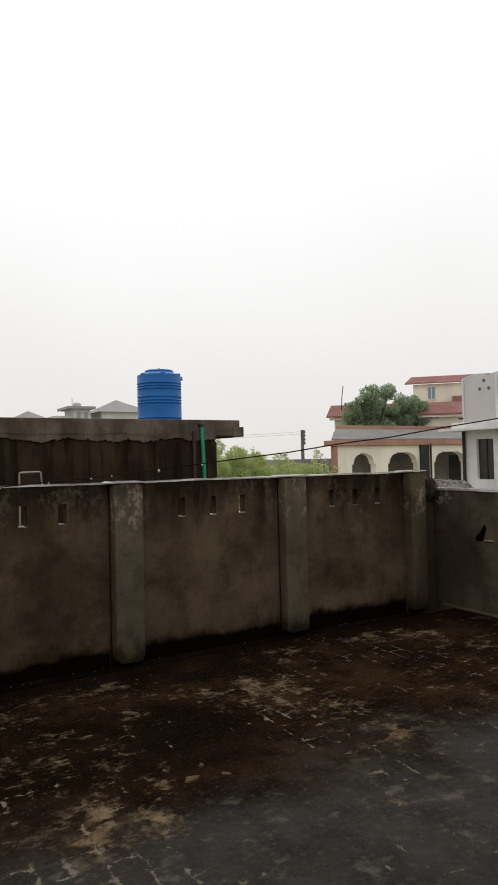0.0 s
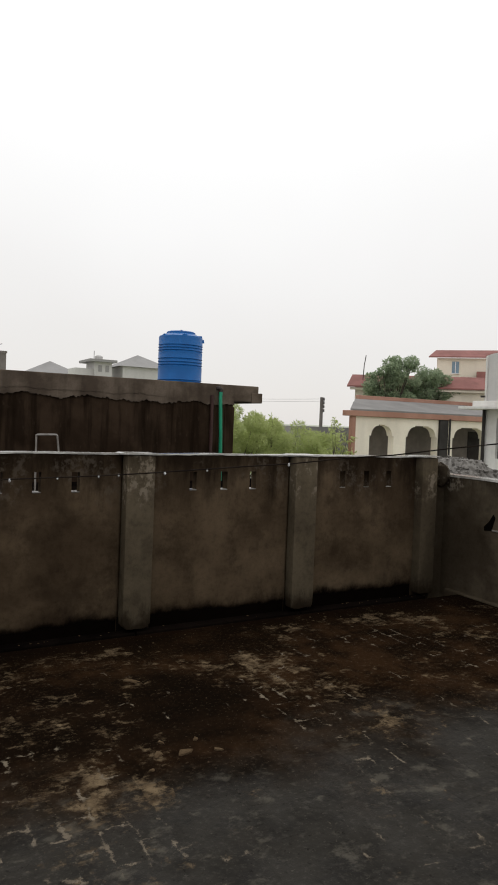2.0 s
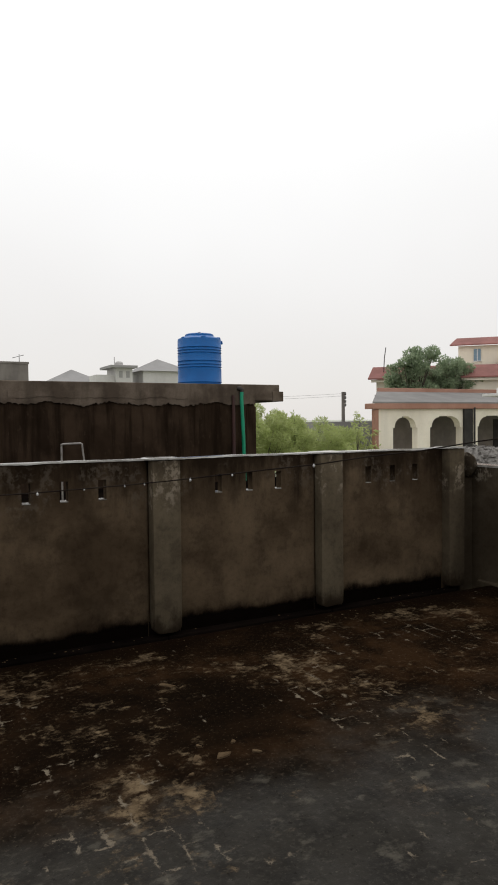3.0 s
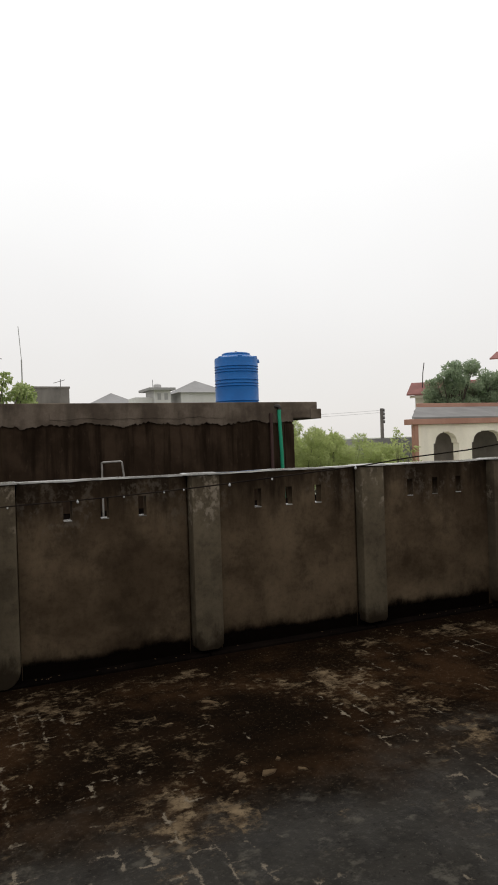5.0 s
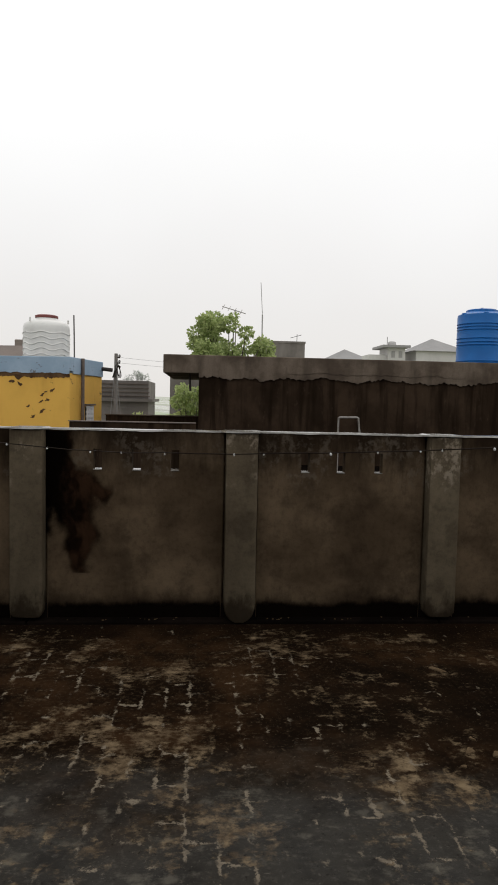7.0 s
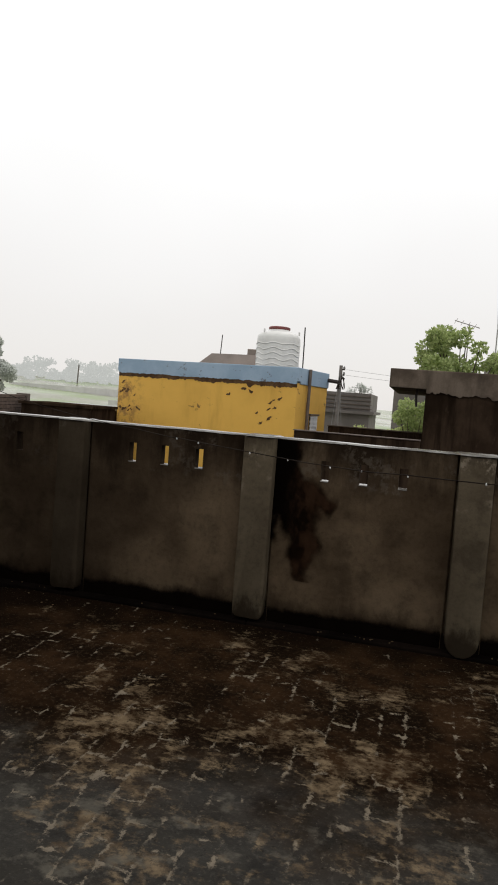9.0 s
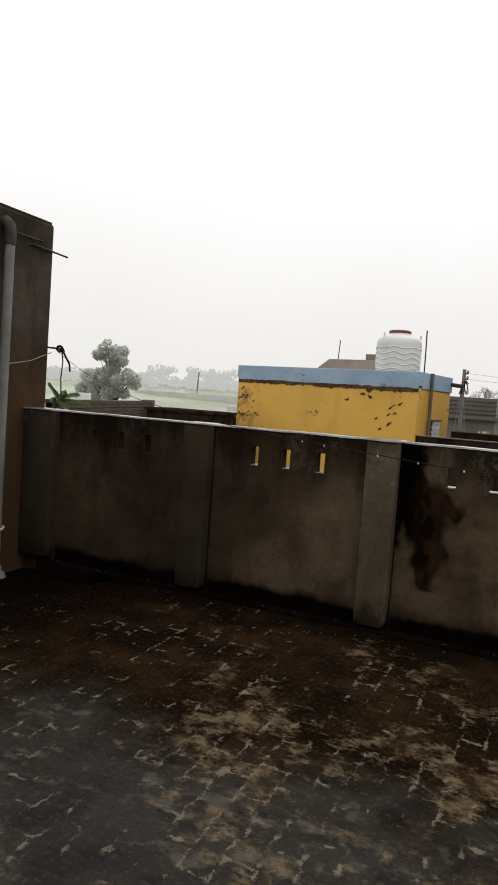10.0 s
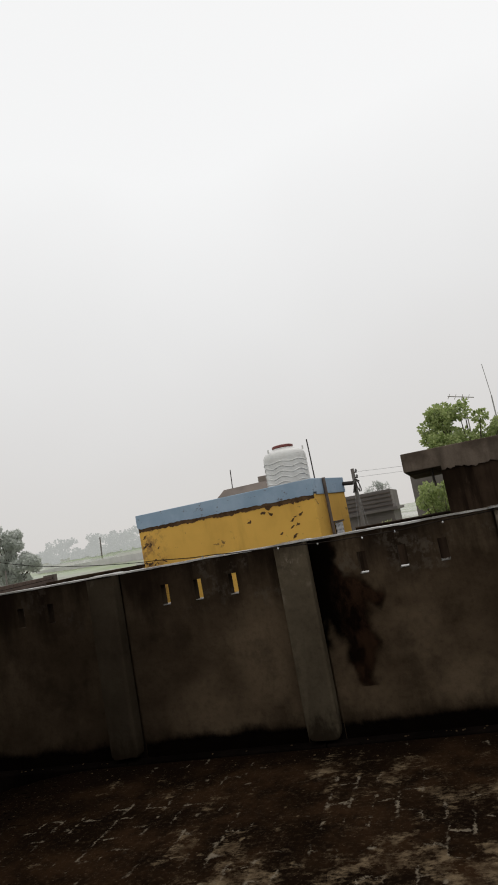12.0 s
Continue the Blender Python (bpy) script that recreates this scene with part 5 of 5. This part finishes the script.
    h = block("low_house", "low dark house with a flat roof", -8.8, -7.05, 13.2, 14.4, 1.12, M_ROOM)
    part("roof", one_box(-8.85, -7.0, 13.15, 14.45, 1.12, 1.18), M_ROOM, h)
    tagged(part("small_shed", one_box(-32.7, -31.7, 40, 40.4, GROUND, 1.05, bevel=0.03), M_TANKWHITE), "small white shed in the field", "shed")
    tagged(part("field_wall", one_box(-75, -45, 150, 151, GROUND - 0.4, -1.0), M_PALE), "long pale wall across the fields", "wall")
    tagged(part("field_wall", one_box(-130, -75, 190, 191, GROUND, 1.6), M_PALE), "long pale wall across the fields", "wall")


build_far_houses()


def build_pole(name_label, x, y, top, arms, r=0.13, lean=0.0):
    p = empty("utility_pole", name_label, "utility pole", "power line poles", at=(x, y, GROUND))
    part("shaft", one_tube([(x, y, GROUND), (x + lean / 2, y, (GROUND + top) / 2), (x + lean, y, top)], [r * 1.2, r, r * 0.85], 10), M_GREY, p, smooth=True)
    for k, z in enumerate(arms):
        part("insulator_arm", one_box(x + lean - 0.05, x + lean + 0.22, y - 0.05, y + 0.05, z, z + 0.07, bevel=0.01), M_RUST, p, "short steel arm")
        part("insulator", lathe([(0.05, 0), (0.07, 0.04), (0.05, 0.10), (0.03, 0.14)], (x + lean + 0.18, y, z + 0.07), 10), M_POLE, p)


build_pole("grey concrete power pole with stacked insulators", 25.95, 36.3, 3.42, (3.2, 2.95, 2.7, 2.45))
build_pole("slim concrete power pole with cables", -4.45, 36.3, 3.85, (3.6, 3.3), r=0.11)
build_pole("thin dark post standing in the fields", -127.0, 227.0, 10.0, (), r=0.28, lean=0.6)
build_pole("thin dark post standing in the fields", -34.4, 46.0, 2.0, (), r=0.07)


def build_wires():
    for z, a in ((3.64, 0.55), (3.34, 0.5)):
        pts = [Vector((-4.2 + 30.4 * t, 36.3, z - (z - 3.0) * t * 0.5 - 4 * a * t * (1 - t))) for t in [k / 24 for k in range(25)]]
        tagged(part("power_line", one_tube(pts, 0.007, 5), M_POLE), "thin overhead power cable", "power line", "power lines")
    for x1, z1 in ((-4.05, -0.6), (-4.35, 0.2), (-4.75, 0.0)):
        pts = [Vector((-4.45 + (x1 + 4.45) * t, 36.1, 3.5 + (z1 - 3.5) * t)) for t in [k / 8 for k in range(9)]]
        tagged(part("service_cable", one_tube(pts, 0.018, 5), M_POLE), "slack service cable hanging from the pole", "cable", "service cables")
    bm = bmesh.new()
    rng = random.Random(4)
    for k in range(9):
        a = rng.uniform(0, 6)
        tube(bm, [Vector((-4.35 + 0.2 * math.cos(a + t * 3) * (0.4 + t), 36.1, 2.9 + 0.35 * math.sin(a * 2 + t * 4))) for t in [i / 6 for i in range(7)]], 0.02, 5)
    tagged(part("cable_tangle", bm, M_CABLE), "tangle of black cables on the pole", "cable")
    # tall thin mast
    mast = empty("radio_mast", "tall thin steel mast in the mist", "mast", at=(4.6, 50, GROUND))
    part("lower_tube", one_tube([(4.72, 50, GROUND), (4.66, 50, 7.9)], 0.05, 6), M_PALEROOF, mast)
    part("upper_tube", one_tube([(4.66, 50, 7.9), (4.5, 50, 10.3)], 0.025, 6), M_PALEROOF, mast)
    # television aerial behind the broad tree
    aer = empty("television_aerial", "small television aerial on a pole above the tree", "aerial", at=(1.5, 27, GROUND))
    part("pole", one_tube([(1.55, 27, GROUND), (1.5, 27, 5.15)], 0.025, 6), M_STEEL, aer)
    part("boom", one_tube([(0.95, 27, 5.28), (1.9, 27, 5.02)], 0.018, 5), M_STEEL, aer)
    for t in (0.05, 0.3, 0.55, 0.8):
        x, z = 0.95 + 0.95 * t, 5.28 - 0.26 * t
        part("rod", one_tube([(x - 0.06, 26.8, z - 0.12), (x + 0.06, 27.2, z + 0.12)], 0.012, 5), M_STEEL, aer)


build_wires()


# ---- brick wall beside the stair house ----
def build_brick_wall():
    a, b = Vector((-7.55, 8.6, 0)), Vector((-9.25, 14.2, 0))
    d = (b - a).normalized()
    n = Vector((d.y, -d.x, 0))
    if n.x < 0:
        n = -n
    m = Matrix(((d.x, -n.x, 0, a.x), (d.y, -n.y, 0, a.y), (0, 0, 1, 0), (0, 0, 0, 1)))
    length = (b - a).length
    w = empty("brick_wall", "old dark brown brick garden wall", "wall", at=((a.x + b.x) / 2, (a.y + b.y) / 2, GROUND))
    part("core", one_box(0, length, 0.02, 0.21, GROUND, 1.27, m), M_LEDGE, w, "mortar between the bricks")
    part("end_pier", one_box(length - 0.24, length, -0.02, 0.24, GROUND, 1.33, m), M_BROWNROOF, w, "end of the wall")
    proto = None
    for row in range(9):
        z = 0.62 + 0.077 * row
        off = 0.12 if row % 2 else 0.0
        for k in range(int((length - 0.3) / 0.24)):
            if proto is None:
                bm = one_box(0, 0.228, 0.0, 0.22, 0, 0.066, None)
                bmesh.ops.transform(bm, matrix=m.to_3x3().to_4x4(), verts=bm.verts)
                ob = part("brick", bm, M_BRICK, w)
                proto = ob.data
            else:
                ob = new("brick", proto)
                ob.parent = w
                ob.matrix_parent_inverse = Matrix.Translation(-Vector(w.location))
            ob.location = m @ Vector((off + 0.24 * k, 0, z))


build_brick_wall()


# ---- plants ----
def leaves(name, clumps, size, count, mat, parent, seed, droop=0.3, slim=0.5):
    """A crown of many single bent leaves gathered in uneven clumps (x, y, z, radius)."""
    rng = np.random.default_rng(seed)
    w = np.array([c[3] ** 2 for c in clumps])
    pick = rng.choice(len(clumps), count, p=w / w.sum())
    c = np.array(clumps)[pick]
    v = rng.normal(size=(count, 3))
    v /= np.linalg.norm(v, axis=1)[:, None]
    rad = c[:, 3] * rng.uniform(0.25, 1.0, count) ** 0.45
    p = c[:, :3] + v * rad[:, None] * np.array((1, 1, 0.8))
    d = v + rng.normal(size=(count, 3)) * 0.7
    d[:, 2] -= droop
    d /= np.linalg.norm(d, axis=1)[:, None]
    s = np.cross(d, rng.normal(size=(count, 3)))
    s /= np.linalg.norm(s, axis=1)[:, None]
    up = np.cross(s, d)
    ln = (size * rng.uniform(0.6, 1.35, count))[:, None]
    wd = ln * slim
    q = np.stack([p, p + d * ln * 0.5 + s * wd * 0.5 + up * ln * 0.1, p + d * ln - up * ln * 0.1, p + d * ln * 0.5 - s * wd * 0.5 + up * ln * 0.1], 1).reshape(-1, 3)
    idx = np.arange(count)[:, None] * 4
    f = np.concatenate([idx + np.array((0, 1, 2)), idx + np.array((0, 2, 3))])
    me = bpy.data.meshes.new(name)
    me.from_pydata(q.tolist(), [], f.tolist())
    return mesh_part(name, me, mat, parent)


def tree(name, label, base, clumps, size, count, mat, seed, trunk=0.16, group="", slim=0.5, category="tree"):
    t = empty(name, label, category, group, at=base)
    b = Vector(base)
    top = sum((Vector(c[:3]) for c in clumps), Vector()) / len(clumps)
    fork = b.lerp(top, 0.62)
    fork.z = b.z + (min(c[2] - c[3] for c in clumps) - b.z) * 0.8
    bm = bmesh.new()
    tube(bm, [b, b.lerp(fork, 0.5) + Vector((trunk, 0, 0)), fork], [trunk * 1.25, trunk, trunk * 0.8], 8)
    for c in clumps:
        e = Vector(c[:3])
        tube(bm, [fork, fork.lerp(e, 0.5) + Vector((0, 0, 0.1 * c[3])), e], [trunk * 0.6, trunk * 0.35, trunk * 0.12], 6)
    part("trunk", bm, M_BARK, t, smooth=True)
    leaves("crown", clumps, size, count, mat, t, seed, slim=slim)
    return t


def clumps_in(x0, x1, y0, y1, z0, z1, n, r, seed, shape=None):
    rng = random.Random(seed)
    out = []
    while len(out) < n:
        x, y, z = rng.uniform(x0, x1), rng.uniform(y0, y1), rng.uniform(z0, z1)
        if shape and not shape(x, z):
            continue
        out.append((x, y, z, r * rng.uniform(0.6, 1.3)))
    return out


def build_plants():
    # broad-leaved tree behind the dark room
    def crown(x, z):
        top = 4.75 - 0.55 * abs(x - 0.35) ** 1.1 if x > 0.35 else 4.75 - 2.4 * (0.35 - x)
        return z < top
    cl = clumps_in(-0.1, 3.1, 23.2, 25.2, 2.3, 4.75, 30, 0.36, 21, crown)
    cl += [(0.25, 24, 4.35, 0.30), (0.0, 24, 3.9, 0.32), (1.1, 24, 4.25, 0.33), (1.75, 24, 3.95, 0.25), (2.3, 24, 3.6, 0.25), (-0.15, 24, 3.5, 0.25), (1.3, 24.2, 4.55, 0.15)]
    tree("broadleaf_tree", "fresh green broad-leaved tree wet with rain", (1.4, 24.2, GROUND), cl, 0.135, 8500, M_LEAF, 1, trunk=0.10, slim=0.75)
    cl = clumps_in(-1.0, 0.5, 25.5, 26.8, 0.4, 1.9, 12, 0.32, 22)
    tree("bush", "green bush beside the dark room", (-0.2, 26, GROUND), cl, 0.14, 2600, M_LEAF, 2, 0.06, slim=0.7, category="bush")
    cl = clumps_in(-4.6, -3.1, 40.8, 42, 2.6, 3.0, 10, 0.16, 33)
    tree("dry_scrub", "dry grey scrub growing on a flat roof", (-3.9, 41.4, 2.5), cl, 0.16, 420, M_LEAFHAZE, 11, 0.02, slim=0.3, category="scrub")
    cl = clumps_in(-2.3, -0.6, 25.5, 27, 0.0, 0.9, 12, 0.35, 23)
    tree("bush", "pale green low bush", (-1.5, 26, GROUND), cl, 0.14, 1600, M_SHRUB, 3, 0.05, slim=0.5, category="bush")
    # feathery shrubs right of the room
    def slope(x, z):
        return z < 2.02 - 0.30 * (x - 10.9) + 0.25 * math.sin(x * 2.3)
    cl = clumps_in(10.4, 13.9, 20.5, 23, -0.4, 2.2, 72, 0.33, 24, slope)
    tree("feathery_shrub", "tall feathery light green shrub", (11.8, 22, GROUND), cl, 0.12, 34000, M_SHRUB, 4, 0.03, slim=0.22, category="shrub", group="shrubs by the room")
    cl = clumps_in(12.9, 17.4, 22, 25, -0.6, 1.6, 76, 0.36, 25, lambda x, z: z < 1.95 - 0.19 * (x - 13.2) + 0.10 * math.sin(x * 3))
    tree("feathery_shrub", "spreading feathery light green shrub", (15.2, 23.5, GROUND), cl, 0.12, 36000, M_SHRUB, 5, 0.03, slim=0.22, category="shrub", group="shrubs by the room")
    rng = random.Random(31)
    for k in range(4):
        x = (11.35, 12.9, 13.6, 16.6)[k]
        cl = [(x + rng.uniform(-0.12, 0.12), 22.0, 1.2 + 0.18 * j + (0.55 if k == 0 else -0.1), 0.10) for j in range(5)]
        tree("sapling", "thin upright sapling above the shrubs", (x, 22.0, GROUND), cl, 0.13, 130, M_SHRUB, 40 + k, 0.02, slim=0.4, category="sapling", group="saplings")
    # shrubs at the foot of the arcade house
    cl = clumps_in(19.9, 21.9, 27.6, 28.4, -1.2, 1.35, 26, 0.28, 26, lambda x, z: z < 0.5 + 0.45 * (x - 19.9))
    tree("bush", "leafy bush beside the cream house", (21, 28, GROUND), cl, 0.30, 1100, M_SHRUB, 6, 0.05, slim=0.3, category="bush")
    # dark trees above the porch
    cl = clumps_in(27.7, 31.0, 32.3, 34.0, 3.3, 6.0, 40, 0.42, 27, lambda x, z: (x - 29.5) ** 2 / 3.2 + (z - 4.5) ** 2 / 2.4 < 1) + [(29.4, 33, 5.95, 0.32), (28.3, 33, 5.2, 0.3)]
    tree("dark_tree", "dense dark green tree behind the porch", (29.4, 33.2, GROUND), cl, 0.15, 11000, M_LEAFDARK, 7, 0.09, slim=0.6, group="dark trees")
    cl = clumps_in(31.0, 34.3, 32.3, 34.0, 3.3, 5.7, 40, 0.42, 28, lambda x, z: (x - 32.6) ** 2 / 2.9 + (z - 4.4) ** 2 / 1.5 < 1)
    tree("dark_tree", "rounded dark green tree behind the porch", (32.5, 33.2, GROUND), cl, 0.15, 11000, M_LEAFDARK, 8, 0.09, slim=0.6, group="dark trees")
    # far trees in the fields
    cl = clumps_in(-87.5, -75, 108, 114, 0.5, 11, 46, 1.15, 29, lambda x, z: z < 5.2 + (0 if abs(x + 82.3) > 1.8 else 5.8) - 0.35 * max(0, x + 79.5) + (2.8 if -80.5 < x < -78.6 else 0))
    tree("field_tree", "tall eucalyptus tree, leaves coloured pale for haze", (-80.5, 111, GROUND), cl, 0.42, 17000, M_LEAFHAZE, 9, 0.2, slim=0.6, group="field trees")
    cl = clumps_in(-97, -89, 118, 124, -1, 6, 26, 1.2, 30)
    tree("field_tree", "low round tree, leaves coloured pale for haze", (-93, 121, GROUND), cl, 0.45, 8000, M_LEAFHAZE, 10, 0.2, slim=0.6, group="field trees")
    # the far tree line
    rng = random.Random(77)
    clumps = []
    for k in range(60):
        az = radians(-52 + 0.62 * k + rng.uniform(-0.3, 0.3))
        d = rng.uniform(262, 300)
        x, y, z0 = d * math.sin(az), d * math.cos(az), land(d)
        tall = 3.4 + 2.0 * noise.noise((k * 0.35, 1, 0)) + (4.2 if 36 <= k <= 41 or k in (31, 32, 33) else 0)
        for q in range(14):
            clumps.append((x + rng.gauss(0, 1.7), y, z0 + rng.uniform(0.0, 1.0) * tall, rng.uniform(0.7, 1.7)))
    trees = leaves("backdrop", clumps, 0.85, 42000, M_HAZEGLOW, None, 77, slim=0.8)
    tagged(trees, "far tree line with the haze of the mist put in as a glow", "trees", kind="structure")
    # drooping fronds beside the stair house
    p = empty("palm_plant", "green fronds of a palm beside the wall", "palm", at=(-5.65, 6.3, GROUND))
    part("stem", one_tube([(-5.65, 6.3, GROUND), (-5.62, 6.3, 0), (-5.6, 6.3, 1.39)], [0.09, 0.07, 0.04], 8), M_BARK, p)
    for k, (dx, dz, ln) in enumerate(((0.42, 0.20, 1.0), (0.52, 0.08, 1.0), (0.40, -0.02, 1.0), (0.2, 0.22, 1.0), (-0.3, 0.1, 1.0), (0.48, -0.10, 1.0), (-0.1, 0.3, 1.0))):
        bm = bmesh.new()
        for j in range(16):
            t = j / 15
            q = Vector((-5.6 + 0.75 * dx * t, 6.3 + 0.15 * math.sin(k * 2) * t, 1.37 + dz * t - 0.10 * t * t))
            for sgn in (-1, 1):
                l = 0.13 * (1 - 0.6 * t)
                a, b2 = q + Vector((l * 0.8, sgn * l * 0.6, -0.05)), q + Vector((0.03, 0, 0.012))
                bm.faces.new([bm.verts.new(v) for v in (q, a, b2)])
        part("frond", bm, M_PALM, p)


build_plants()


# ---- brick paving of the terrace, last ----
def build_paving():
    dx, dy = BRICK_X, BRICK_Y
    rng = random.Random(8)
    cols = int((EAST - 0.06 - WEST) / dx)
    shapes = []
    for k in range(4):
        bm = one_box(0.007, dx - 0.007, 0.007, dy - 0.007, -0.02, 0.0)
        for v in bm.verts:
            v.co += Vector((rng.uniform(-0.005, 0.006), rng.uniform(-0.006, 0.006), rng.uniform(-0.0004, 0.0004) if v.co.z > -0.01 else 0))
        me = bpy.data.meshes.new("paving_brick")
        bm.to_mesh(me)
        bm.free()
        me.materials.append(M_TILE)
        shapes.append(me)
    verts, faces = [], []
    cube = ((0, 1, 3, 2), (4, 6, 7, 5), (0, 4, 5, 1), (2, 3, 7, 6), (0, 2, 6, 4), (1, 5, 7, 3))
    for i in range(cols):
        for j in range(18):
            x = WEST + 0.01 + i * dx
            y = j * dy + (dy / 2 if i % 2 else 0)
            if y + dy > 4.31:
                continue
            z = fall(x + dx / 2) + rng.uniform(-0.0003, 0.0004)
            if -1.15 < x < 1.35 and 1.40 < y:
                ob = new("paving_brick", shapes[rng.randrange(4)])
                ob.parent = floor_thing
                ob.location = (x, y, z)
            else:
                n = len(verts)
                for a in (x + 0.007, x + dx - 0.007):
                    for b in (y + 0.007, y + dy - 0.007):
                        for c in (z - 0.02, z + rng.uniform(-0.0004, 0.0004)):
                            verts.append((a + rng.uniform(-0.005, 0.006), b + rng.uniform(-0.006, 0.006), c))
                faces += [tuple(n + q for q in f) for f in cube]
    me = bpy.data.meshes.new("paving_bricks")
    me.from_pydata(verts, [], faces)
    ob = mesh_part("paving_bricks", me, M_TILE, floor_thing, "further bricks of the same paving")
    ob["kind"] = "stuff"


build_paving()
